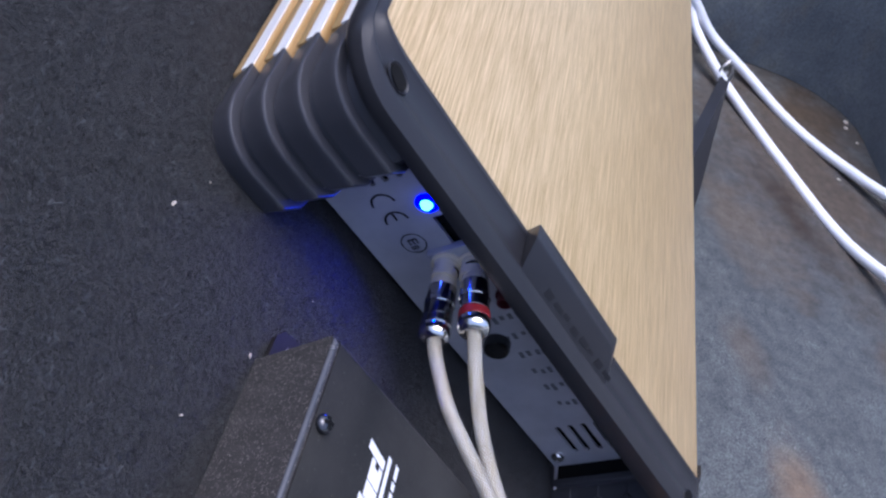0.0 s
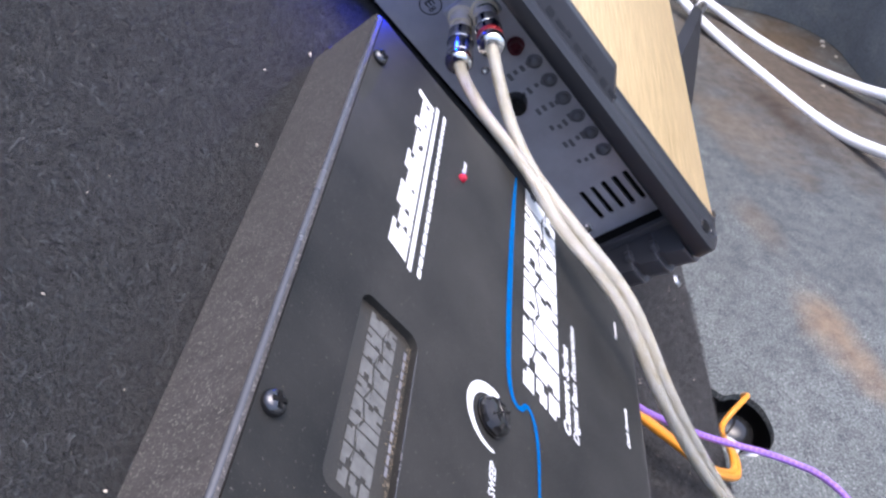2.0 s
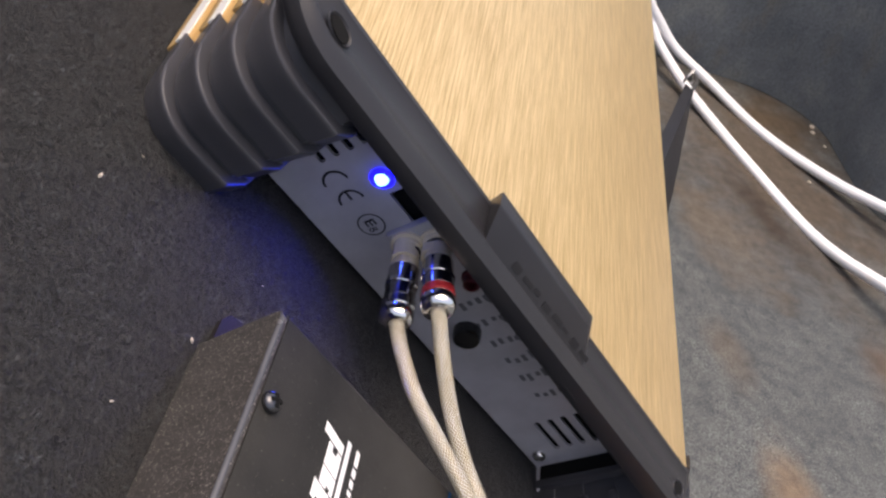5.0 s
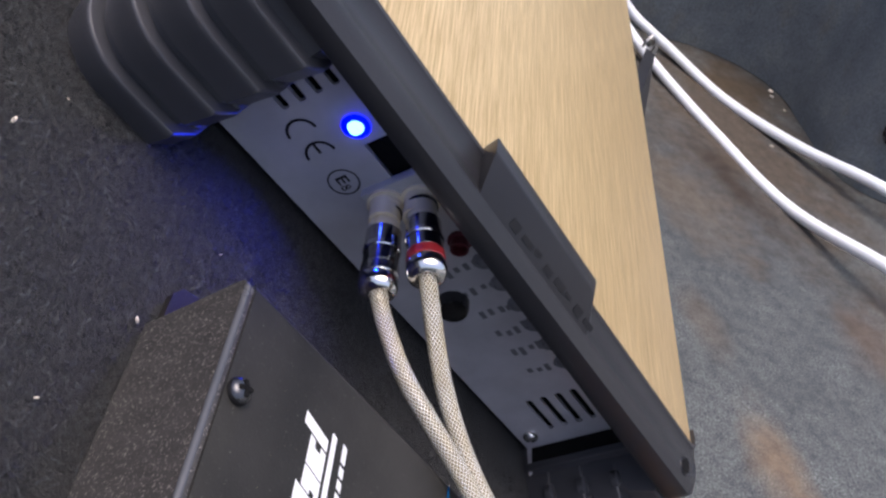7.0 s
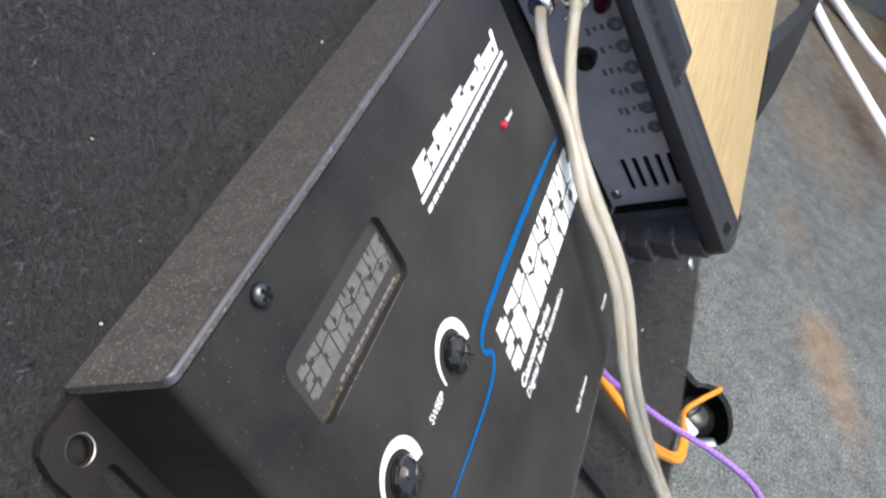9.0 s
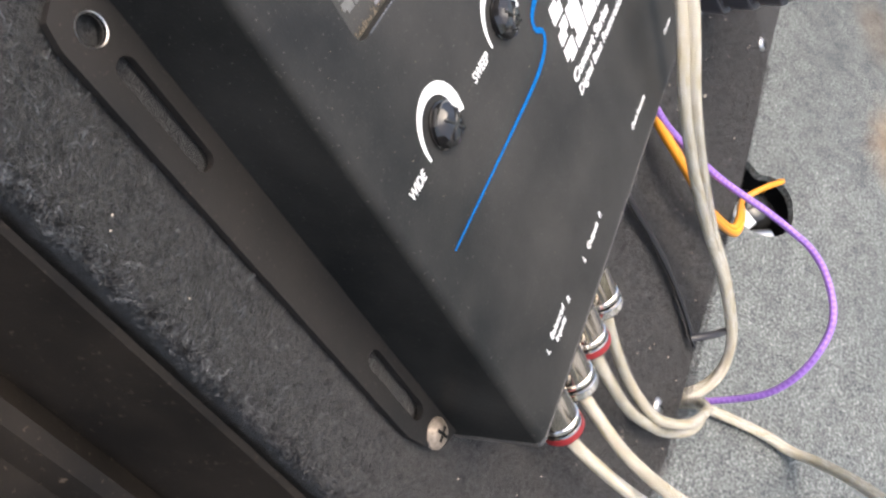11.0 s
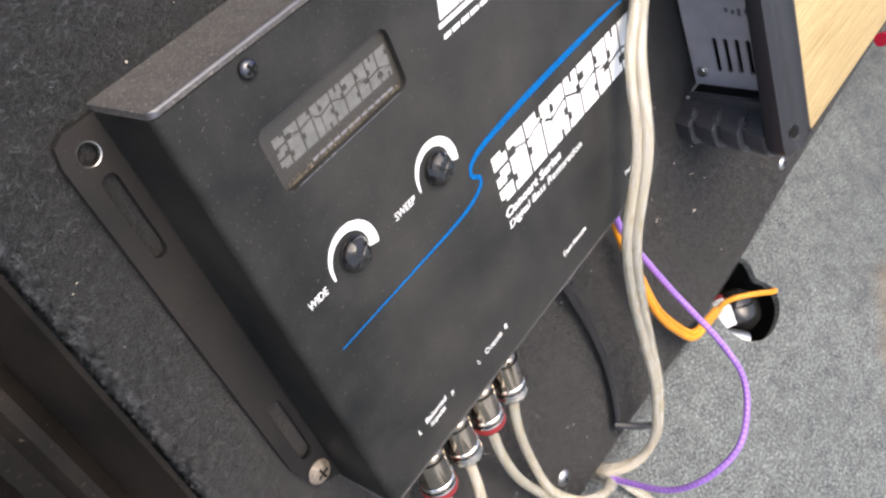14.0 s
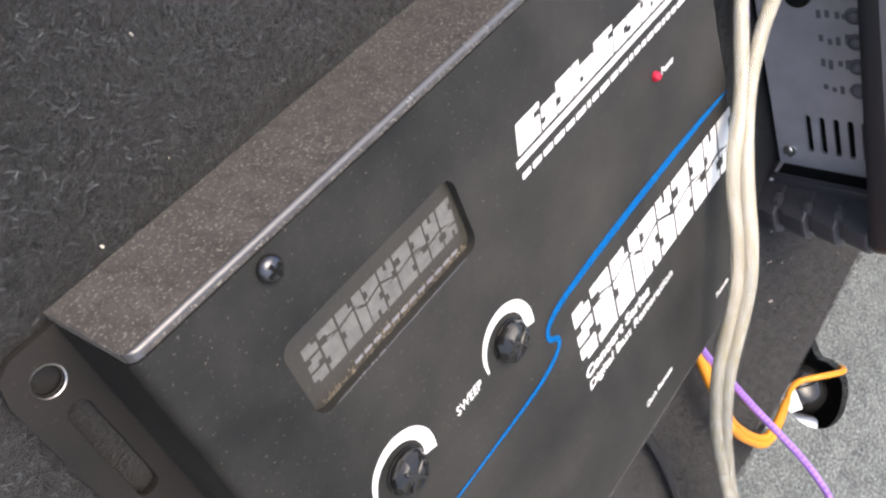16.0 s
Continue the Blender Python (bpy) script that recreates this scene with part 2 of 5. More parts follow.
def floor_carpet(name):
    """Grey speckled carpet in floor metres: rust-brown stains of their own shape, a broad darker far patch, a dark
    streak.
    """
    m, nt, ln, b = nodes_of(name, 0.95, 0.0, (0.2, 0.2, 0.2), 0.15)
    tc = nt.new("ShaderNodeTexCoord")
    fine = noise_tex(nt, ln, 470.0, 4.0, rough=0.7)
    mid = noise_tex(nt, ln, 62.0, 5.0, rough=0.72)
    fr = ramp(nt, ln, fine.outputs[0], [(0.36, (0.048, 0.054, 0.054)), (0.48, (0.092, 0.102, 0.101)), (0.57, (0.155, 0.167, 0.163)), (0.66, (0.32, 0.332, 0.318))])
    mr = ramp(nt, ln, mid.outputs[0], [(0.32, (0.58, 0.60, 0.62)), (0.68, (1.32, 1.32, 1.30))])
    mul = nt.new("ShaderNodeMix"); mul.data_type, mul.blend_type = "RGBA", "MULTIPLY"
    mul.inputs[0].default_value = 1.0
    ln.new(fr.outputs[0], mul.inputs[6]); ln.new(mr.outputs[0], mul.inputs[7])
    felt = noise_tex(nt, ln, 260.0, 3.0, rough=0.6)
    felt.inputs["Distortion"].default_value = 2.2
    fl = ramp(nt, ln, felt.outputs[0], [(0.44, (0, 0, 0)), (0.50, (0.42, 0.42, 0.42)), (0.56, (0, 0, 0))])
    out = mixed(nt, ln, fl.outputs[0], mul.outputs[2], (0.3312, 0.342, 0.3384))
    rag = noise_tex(nt, ln, 16.0, 5.0)
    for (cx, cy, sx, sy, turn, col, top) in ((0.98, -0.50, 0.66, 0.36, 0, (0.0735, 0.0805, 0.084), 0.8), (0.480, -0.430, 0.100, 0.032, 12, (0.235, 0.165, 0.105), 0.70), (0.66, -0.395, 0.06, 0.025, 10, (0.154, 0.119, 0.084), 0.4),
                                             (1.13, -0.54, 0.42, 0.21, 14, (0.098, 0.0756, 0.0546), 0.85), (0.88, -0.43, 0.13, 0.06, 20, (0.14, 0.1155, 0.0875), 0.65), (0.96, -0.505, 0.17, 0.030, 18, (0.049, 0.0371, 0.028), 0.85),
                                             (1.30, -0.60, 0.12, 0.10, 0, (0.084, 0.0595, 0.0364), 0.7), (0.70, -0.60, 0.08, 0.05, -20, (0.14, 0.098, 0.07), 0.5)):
        mp = nt.new("ShaderNodeMapping")
        mp.vector_type = "TEXTURE"
        mp.inputs["Location"].default_value = (cx, cy, 0)
        mp.inputs["Rotation"].default_value = (0, 0, radians(turn))
        mp.inputs["Scale"].default_value = (sx, sy, 1)
        ln.new(tc.outputs["Object"], mp.inputs[0])
        dist = nt.new("ShaderNodeVectorMath"); dist.operation = "LENGTH"
        ln.new(mp.outputs[0], dist.inputs[0])
        add = nt.new("ShaderNodeMath"); add.operation = "MULTIPLY_ADD"
        ln.new(rag.outputs[0], add.inputs[0]); add.inputs[1].default_value = 1.5
        ln.new(dist.outputs["Value"], add.inputs[2])
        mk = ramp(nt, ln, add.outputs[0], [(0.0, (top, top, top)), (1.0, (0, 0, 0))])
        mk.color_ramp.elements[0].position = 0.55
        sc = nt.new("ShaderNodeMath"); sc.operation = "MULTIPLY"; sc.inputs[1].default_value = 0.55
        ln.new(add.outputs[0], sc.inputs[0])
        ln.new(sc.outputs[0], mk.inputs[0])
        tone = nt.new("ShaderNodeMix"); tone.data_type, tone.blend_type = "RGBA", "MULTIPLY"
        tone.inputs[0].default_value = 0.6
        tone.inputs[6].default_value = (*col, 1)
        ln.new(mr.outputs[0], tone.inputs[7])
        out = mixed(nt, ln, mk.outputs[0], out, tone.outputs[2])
    ln.new(out, b.inputs["Base Color"])
    bump(nt, ln, b, fine.outputs[0], 1.0, 0.002)
    return m


def scuffed_trim(name):
    """Smooth dark blue-black lining with cloudy wear, greenish grime and a faint nap."""
    m, nt, ln, b = nodes_of(name, 0.85, 0.0, (0.06, 0.07, 0.08), 0.25)
    cloud = noise_tex(nt, ln, 7.0, 5.0, rough=0.6)
    base = ramp(nt, ln, cloud.outputs[0], [(0.32, (0.085, 0.097, 0.108)), (0.55, (0.131, 0.146, 0.155)), (0.70, (0.176, 0.186, 0.178))])
    grime = noise_tex(nt, ln, 19.0, 4.0, (1.0, 1.6, 0.8))
    gm = ramp(nt, ln, grime.outputs[0], [(0.56, (0, 0, 0)), (0.74, (0.5, 0.5, 0.5))])
    dirty = mixed(nt, ln, gm.outputs[0], base.outputs[0], (0.150, 0.138, 0.113))
    nap = noise_tex(nt, ln, 260.0, 4.0, rough=0.7)
    nr = ramp(nt, ln, nap.outputs[0], [(0.35, (0.78, 0.78, 0.78)), (0.65, (1.18, 1.18, 1.18))])
    mul = nt.new("ShaderNodeMix"); mul.data_type, mul.blend_type = "RGBA", "MULTIPLY"
    mul.inputs[0].default_value = 1.0
    ln.new(dirty, mul.inputs[6]); ln.new(nr.outputs[0], mul.inputs[7])
    ln.new(mul.outputs[2], b.inputs["Base Color"])
    bump(nt, ln, b, nap.outputs[0], 0.5, 0.001)
    return m


# ---- materials ----
BLACK_CARPET = carpet("black_carpet", (0.0014, 0.0014, 0.0015), (0.0056, 0.0058, 0.0061), (0.0125, 0.0118, 0.0113), 620.0)
FIBRE = fibre_mat("carpet_fibre")
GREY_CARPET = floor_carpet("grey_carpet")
CONCRETE = plain("concrete", (0.378, 0.369, 0.351), 0.85, 0, 0.3, 0.2, 3.0)
DARK_TRIM = scuffed_trim("dark_trim_lining")
FLAP = plain("dark_moulded_flap", (0.0154, 0.0161, 0.0189), 0.6, 0, 0.3, 0.3, 30.0)
SILL = powder_coat("scuffed_sill_plastic", (0.0085, 0.0078, 0.0073), (0.16, 0.125, 0.095), 0.6, 0.5, 0.68, 420.0, 0.10)
LINT = plain("pale_lint", (0.60, 0.53, 0.43), 0.8, 0, 0.2, 0.3, 300.0)
COAT = powder_coat("black_powder_coat", (0.0088, 0.0094, 0.0094), (0.32, 0.295, 0.26), 0.45, 0.46, 0.685, 900.0, 0.14)
# paler than the coat: painted highlight of rolled edges, rubbed tone at the window
GLINT_WORN_EDGE = plain("glint_worn_black_edge", (0.070, 0.068, 0.070), 0.26, 0.2, 1.0, 0.12, 60.0, 0.1, 900.0)
FLANGE = powder_coat("dusty_flange_coat", (0.0115, 0.0110, 0.0107), (0.12, 0.095, 0.075), 0.6, 0.6, 0.70, 800.0, 0.2)
COAT_DUSTY = dusty_steel("dusty_powder_coat")
# one plastic in two tones: rim darkened, ribs lightened, light put into the colour
RIM_PLASTIC = powder_coat("black_rim_plastic", (0.022, 0.022, 0.025), (0.17, 0.165, 0.16), 0.2, 0.34, 0.74, 800.0, 0.3)
LIT_PLASTIC = powder_coat("lit_black_plastic", (0.054, 0.054, 0.061), (0.17, 0.165, 0.16), 0.4, 0.33, 0.74, 800.0, 0.5)
GLOSS_BLACK = plain("gloss_black_plastic", (0.013, 0.013, 0.013), 0.14, 0, 0.6, 0.2, 80.0)
KNOB_BLACK = plain("scuffed_knob_plastic", (0.009, 0.0082, 0.0078), 0.08, 0, 0.55, 0.5, 300.0)
PANEL_GLINT = plain("pale_panel_glint", (0.46, 0.44, 0.43), 0.3)
IVORY = plain("ivory_plastic", (0.80, 0.69, 0.50), 0.35)
BRIGHT_SCREW = plain("bright_zinc", (0.86, 0.84, 0.80), 0.16, 0.9)
TRIM_DOME = plain("grey_trimmer_dome", (0.24, 0.235, 0.255), 0.2, 0.1)
TRIM_GREY = plain("grey_bezel_plastic", (0.22, 0.215, 0.235), 0.22)
BLACK_CHROME = plain("black_chrome", (0.36, 0.33, 0.29), 0.1, 1.0, 0.5, 0.2, 120.0)
PANEL_GREY = plain("grey_panel_paint", (0.53, 0.515, 0.545), 0.42, 0.25, 0.5, 0.15, 35.0, 0.15, 900.0)
# near-black colour standing in for the shade inside slots, openings and the well
OPENING_SHADE = plain("painted_opening_shade", (0.010, 0.010, 0.010), 0.9, 0, 0.1)
WHITE_INK = plain("white_ink", (0.78, 0.78, 0.76), 0.55, 0, 0.4, 0.06, 200.0)
GREY_INK = plain("grey_ink", (0.118, 0.117, 0.110), 0.6, 0, 0.3, 0.2, 300.0)
CAPTION_INK = plain("faint_panel_ink", (0.17, 0.167, 0.18), 0.6, 0, 0.3)
SILL_GLINT = plain("painted_sill_glint", (0.26, 0.245, 0.23), 0.36, 0.4, 0.4, 0.5, 60.0, 0.3)
EMBOSS = plain("worn_black_plastic", (0.0125, 0.0125, 0.0142), 0.4, 0, 0.3)
DARK_INK = plain("dark_ink", (0.009, 0.009, 0.011), 0.6, 0, 0.3)
BLUE_INK = plain("blue_ink", (0., 0.086, 0.262), 0.65, 0, 0.05, 0.2, 700.0)
CHROME = plain("chrome", (0.78, 0.76, 0.73), 0.13, 1.0, 0.5, 0.12, 120.0)
DARK_CHROME = plain("dark_chrome", (0.45, 0.43, 0.41), 0.14, 1.0, 0.5, 0.2, 120.0)
STEEL = plain("zinc_steel", (0.45, 0.44, 0.42), 0.35, 1.0, 0.5, 0.2, 200.0)
BLACK_STEEL = plain("black_screw_steel", (0.10, 0.10, 0.105), 0.2, 0.9, 0.5, 0.2, 200.0)
RUST = plain("rusty_steel", (0.235, 0.195, 0.155), 0.6, 0.5, 0.5, 0.45, 500.0, 0.4)
RED_PLASTIC = plain("red_plastic", (0.24, 0.014, 0.018), 0.4)
DEEP_RED = plain("deep_red_plastic", (0.10, 0.010, 0.018), 0.5)
RED_LENS = plain("red_lens", (0.45, 0.015, 0.04), 0.15)
GOLD = brushed("brushed_gold_aluminium", (0.38, 0.245, 0.085), (0.86, 0.66, 0.36), 0.36, (0.35, 13.0, 13.0), 0.4)
GOLD_FIN = brushed("gold_fin_aluminium", (0.44, 0.264, 0.088), (0.68, 0.48, 0.224), 0.4, (0.06, 4.0, 4.0), 0.3)
# near-white, barely metallic: the fin edges' bright reflection put into colour
FIN_REFLECTION = brushed("fin_edge_reflection", (0.78, 0.76, 0.72), (0.92, 0.91, 0.88), 0.35, (0.06, 4.0, 4.0), 0.1)
GRIT = plain("brown_grit", (0.15, 0.125, 0.09), 0.85, 0, 0.3, 0.6, 900.0)
WINDOW_PLATE = powder_coat("dusty_window_plate", (0.0259, 0.0257, 0.0238), (0.24, 0.18, 0.11), 0.4, 0.42, 0.66, 1600.0)
SILVER_BRAID = braid("silver_braided_cable", (0.29, 0.24, 0.15), (1.0, 0.962, 0.86), 0.22, 0.18, 15.0, 630.0, (0.83, 0.77, 0.61))
SILVER_BRAID.node_tree.nodes["Principled BSDF"].inputs["Coat Weight"].default_value = 0.6
SILVER_BRAID.node_tree.nodes["Principled BSDF"].inputs["Coat Roughness"].default_value = 0.13
PURPLE = braid("purple_wire", (0.265, 0.122, 0.48), (0.36, 0.195, 0.60), 0.4, 0.0, 2.0, 300.0, (0.70, 0.67, 0.75), 0.25)
ORANGE = plain("orange_wire", (0.7225, 0.272, 0.017), 0.35)
WHITE_CABLE = plain("white_cable_jacket", (0.96, 0.965, 0.97), 0.3, 0, 0.5, 0.05, 30.0)
BLUE_GLOW = glow("blue_led_glow", (0.05, 0.14, 1.0), 9.0)
BLUE_HALO = glow("blue_led_halo", (0.0, 0.002, 1.0), 2.6)


# ---- mesh helpers ----
def link(name, bm, mat, parent=None, label="", smooth=None):
    me = bpy.data.meshes.new(name)
    bmesh.ops.recalc_face_normals(bm, faces=bm.faces[:])
    bm.to_mesh(me)
    bm.free()
    for m in (mat if isinstance(mat, (list, tuple)) else [mat]):
        me.materials.append(m)
    if smooth is not None:
        me.polygons.foreach_set("use_smooth", [True] * len(me.polygons))
        me.set_sharp_from_angle(angle=radians(smooth))
    ob = new(name, me)
    if parent:
        ob.parent = parent
    if label:
        ob["label"] = label
    return ob


def part(name, bm, mat, parent, label="", smooth=40):
    return link(name, bm, mat, parent, label, smooth)


def thing(name, m, label, category, group="", kind=""):
    e = new(name)
    e.empty_display_size = 0.02
    e.matrix_world = m
    return tagged(e, label, category, group, kind)


def box(bm, x0, x1, y0, y1, z0, z1, bevel=0.0, segs=2):
    r = bmesh.ops.create_cube(bm, size=1.0)
    bmesh.ops.scale(bm, vec=(x1 - x0, y1 - y0, z1 - z0), verts=r["verts"])
    bmesh.ops.translate(bm, vec=((x0 + x1) / 2, (y0 + y1) / 2, (z0 + z1) / 2), verts=r["verts"])
    if bevel:
        es = list({e for v in r["verts"] for e in v.link_edges})
        bmesh.ops.bevel(bm, geom=es, offset=bevel, segments=segs, profile=0.5, affect="EDGES")
    return bm


def prism(bm, outline, z0, z1, bevel=0.0, segs=2):
    """A slab with the given plan outline between two heights."""
    vs = [bm.verts.new((x, y, z0)) for x, y in outline]
    f = bm.faces.new(vs)
    r = bmesh.ops.extrude_face_region(bm, geom=[f])
    top = [v for v in r["geom"] if isinstance(v, bmesh.types.BMVert)]
    bmesh.ops.translate(bm, vec=(0, 0, z1 - z0), verts=top)
    if bevel:
        es = [e for e in bm.edges if all(abs(v.co.z - z1) < 1e-6 for v in e.verts) and all(v in top for v in e.verts)]
        bmesh.ops.bevel(bm, geom=es, offset=bevel, segments=segs, profile=0.5, affect="EDGES")
    return bm


def rounded(x0, x1, y0, y1, r, n=5):
    pts = []
    for cx, cy, a0 in ((x1 - r, y1 - r, 0), (x0 + r, y1 - r, 90), (x0 + r, y0 + r, 180), (x1 - r, y0 + r, 270)):
        for k in range(n + 1):
            a = radians(a0 + 90 * k / n)
            pts.append((cx + r * math.cos(a), cy + r * math.sin(a)))
    return pts


def circle(cx, cy, r, n=20):
    return [(cx + r * math.cos(math.tau * k / n), cy + r * math.sin(math.tau * k / n)) for k in range(n)]


def plate(bm, outer, holes, z0, z1):
    """A slab with openings that go right through it."""
    edges = []
    for loop in (outer, *holes):
        vs = [bm.verts.new((x, y, z0)) for x, y in loop]
        edges += [bm.edges.new((a, b)) for a, b in zip(vs, vs[1:] + vs[:1])]
    r = bmesh.ops.triangle_fill(bm, use_beauty=True, use_dissolve=False, edges=edges, normal=(0, 0, 1))
    fs = [g for g in r["geom"] if isinstance(g, bmesh.types.BMFace)]
    ex = bmesh.ops.extrude_face_region(bm, geom=fs)
    bmesh.ops.translate(bm, vec=(0, 0, z1 - z0), verts=[v for v in ex["geom"] if isinstance(v, bmesh.types.BMVert)])
    return bm


def lathe(bm, profile, n=20, m=Matrix()):
    """A turned shape about z from (radius, height) pairs, placed by m."""
    rings = []
    for r, z in profile:
        if r < 1e-7:
            rings.append([bm.verts.new(m @ Vector((0, 0, z)))])
        else:
            rings.append([bm.verts.new(m @ Vector((r * math.cos(math.tau * k / n), r * math.sin(math.tau * k / n), z))) for k in range(n)])
    for a, b in zip(rings, rings[1:]):
        for k in range(n):
            q = [a[k % len(a)], a[(k + 1) % len(a)], b[(k + 1) % len(b)], b[k % len(b)]]
            q = list(dict.fromkeys(q))
            if len(q) > 2:
                bm.faces.new(q)
    return bm


turned = lathe


def glide(points, step=0.004):
    """Points spaced along a smooth curve through the given ones."""
    p = [Vector(q) for q in points]
    p = [2 * p[0] - p[1], *p, 2 * p[-1] - p[-2]]
    out = []
    for i in range(1, len(p) - 2):
        n = max(2, int((p[i + 1] - p[i]).length / step))
        for k in range(n):
            t = k / n
            out.append(0.5 * (2 * p[i] + (p[i + 1] - p[i - 1]) * t + (2 * p[i - 1] - 5 * p[i] + 4 * p[i + 1] - p[i + 2]) * t * t
                              + (3 * p[i] - p[i - 1] - 3 * p[i + 1] + p[i + 2]) * t ** 3))
    return out + [p[-2]]


def tube(bm, points, radius, n=12, step=0.004, squash=1.0):
    pts = glide(points, step)
    uv = bm.loops.layers.uv.verify()
    up, rings, run = Vector((0.3, 0.2, 1)).normalized(), [], [0.0]
    for i, q in enumerate(pts):
        d = (pts[min(i + 1, len(pts) - 1)] - pts[max(i - 1, 0)]).normalized()
        side = d.cross(up).normalized()
        up = side.cross(d).normalized()
        rings.append([bm.verts.new(q + radius * (math.cos(math.tau * k / n) * side + squash * math.sin(math.tau * k / n) * up)) for k in range(n)])
        if i:
            run.append(run[-1] + (q - pts[i - 1]).length)
    for i in range(len(rings) - 1):
        for k in range(n):
            f = bm.faces.new((rings[i][k], rings[i][(k + 1) % n], rings[i + 1][(k + 1) % n], rings[i + 1][k]))
            for lp, (u, v) in zip(f.loops, ((k / n, run[i]), ((k + 1) / n, run[i]), ((k + 1) / n, run[i + 1]), (k / n, run[i + 1]))):
                lp[uv].uv = (u, v)
    bm.faces.new(rings[0])
    bm.faces.new(rings[-1])
    return bm


def lettering(text, size, x, y, z, parent, mat, name, width=None, shear=0.0, turn=0.0, spacing=1.0, bold=0.0):
    """Words in the built-in font as a thin raised mesh; width fits the run of words to that length."""
    cu = bpy.data.curves.new(name, "FONT")
    cu.body, cu.size, cu.shear, cu.extrude, cu.space_character, cu.offset = text, size, shear, 0.0001, spacing, bold
    tmp = bpy.data.objects.new(name, cu)
    scene.collection.objects.link(tmp)
    me = bpy.data.meshes.new_from_object(tmp.evaluated_get(bpy.context.evaluated_depsgraph_get()))
    bpy.data.objects.remove(tmp)
    bpy.data.curves.remove(cu)
    me.materials.clear()
    me.materials.append(mat)
    xs = [v.co.x for v in me.vertices]
    k = width / (max(xs) - min(xs)) if width else 1.0
    me.transform(Matrix.Diagonal((k, 1, 1, 1)))
    ob = new(name, me)
    ob.parent = parent
    ob.matrix_local = pose(x, y, z, 0, 0, turn)
    return ob


def slanted(bm, x0, x1, y0, y1, z, lean=0.3, base=None):
    """A flat slanted bar; lean: the shift to the right per unit of height above base."""
    base = y0 if base is None else base
    q = [(x0 + lean * (y0 - base), y0), (x1 + lean * (y0 - base), y0), (x1 + lean * (y1 - base), y1), (x0 + lean * (y1 - base), y1)]
    prism(bm, q, z, z + 0.0002)

# ---- the setting ----
def add_board():
    """The sloped board, carpeted, 18 mm thick, its lower edge a little uneven."""
    bm = bmesh.new()
    low = [(-0.070, -0.332), (0.0, -0.338), (0.04, -0.343), (0.07, -0.350), (0.15, -0.353), (0.22, -0.360), (0.31, -0.362), (0.40, -0.356), (1.395, -0.360)]
    outline = low + [(1.395, 0.42), (-0.070, 0.42)]
    prism(bm, outline, -0.018, 0.0, 0.004, 3)
    ob = link("board", bm, BLACK_CARPET, None, "", 50)
    ob.matrix_world = BOARD
    tagged(ob, "sloped mounting board wrapped in black fibre carpet", "board", kind="structure")


def add_fibres():
    """Short curled fibres of the carpet on the board, densest along its worn edge."""
    n = 420000
    x = rng.uniform(-0.068, 0.40, n)
    y = rng.uniform(-0.36, 0.22, n)
    n2 = 22000
    x = np.concatenate([x, rng.normal(-0.0700, 0.0013, n2)])
    y = np.concatenate([y, rng.uniform(-0.335, 0.12, n2)])
    n += n2
    inside = (x > -0.045) & (x < 0.208) & (y < 0.006) & (y > -0.165)
    amp = (x > 0.268) & (y > -0.20) & (y < 0.06)
    low = y < -0.337 - 0.07 * np.clip((x - 0.0) / 0.3, 0, 0.33)
    keep = ~(inside | amp | low)
    x, y = x[keep], y[keep]
    n = len(x)
    a = rng.uniform(0, math.tau, n)
    ln = rng.gamma(4.0, 0.00045, n).clip(0.0006, 0.0045)
    lift = rng.uniform(0.2, 1.1, n)
    edge = x < -0.067
    ln = np.where(edge, 0.75 * ln, ln)
    z0 = np.where(edge, rng.uniform(-0.0022, 0.0006, n), 0.0) - 0.0004
    bend = rng.uniform(-0.9, 0.9, n)
    w = rng.uniform(0.00005, 0.00012, n)
    P = np.empty((n, 6, 3))
    px, py, pz, ang, el = x.copy(), y.copy(), z0.copy(), a.copy(), lift.copy()
    for k in range(3):
        P[:, 2 * k, 0], P[:, 2 * k, 1], P[:, 2 * k, 2] = px - w * np.sin(ang), py + w * np.cos(ang), pz
        P[:, 2 * k + 1, 0], P[:, 2 * k + 1, 1], P[:, 2 * k + 1, 2] = px + w * np.sin(ang), py - w * np.cos(ang), pz + w
        px, py, pz = px + 0.5 * ln * np.cos(ang) * np.cos(el), py + 0.5 * ln * np.sin(ang) * np.cos(el), np.maximum(pz + 0.5 * ln * np.sin(el), z0)
        ang, el = ang + bend, el - 0.6
    base = 6 * np.arange(n)[:, None]
    faces = np.concatenate([base + np.array([[0, 1, 3, 2]]), base + np.array([[2, 3, 5, 4]])]).tolist()
    me = bpy.data.meshes.new("carpet_fibres")
    me.from_pydata(P.reshape(-1, 3), [], faces)
    me.materials.append(FIBRE)
    ob = new("carpet_fibres", me)
    ob.matrix_world = BOARD
    tagged(ob, "loose curled dark fibres of the board's carpet", "carpet fibres", kind="stuff")


def hole_outline(grow=0.0):
    """Ragged cut of the cable hole: round, with a small lobe."""
    pts = []
    for k in range(48):
        a = 360 * k / 48 - 180
        r = 0.0315 + grow + 0.010 * math.exp(-((a - 27) / 14) ** 2) + 0.006 * math.exp(-((a + 35) / 30) ** 2) - 0.004 * math.exp(-(a / 10) ** 2)
        pts.append((0.350 + r * math.cos(radians(a)), -0.305 + r * math.sin(radians(a))))
    return pts


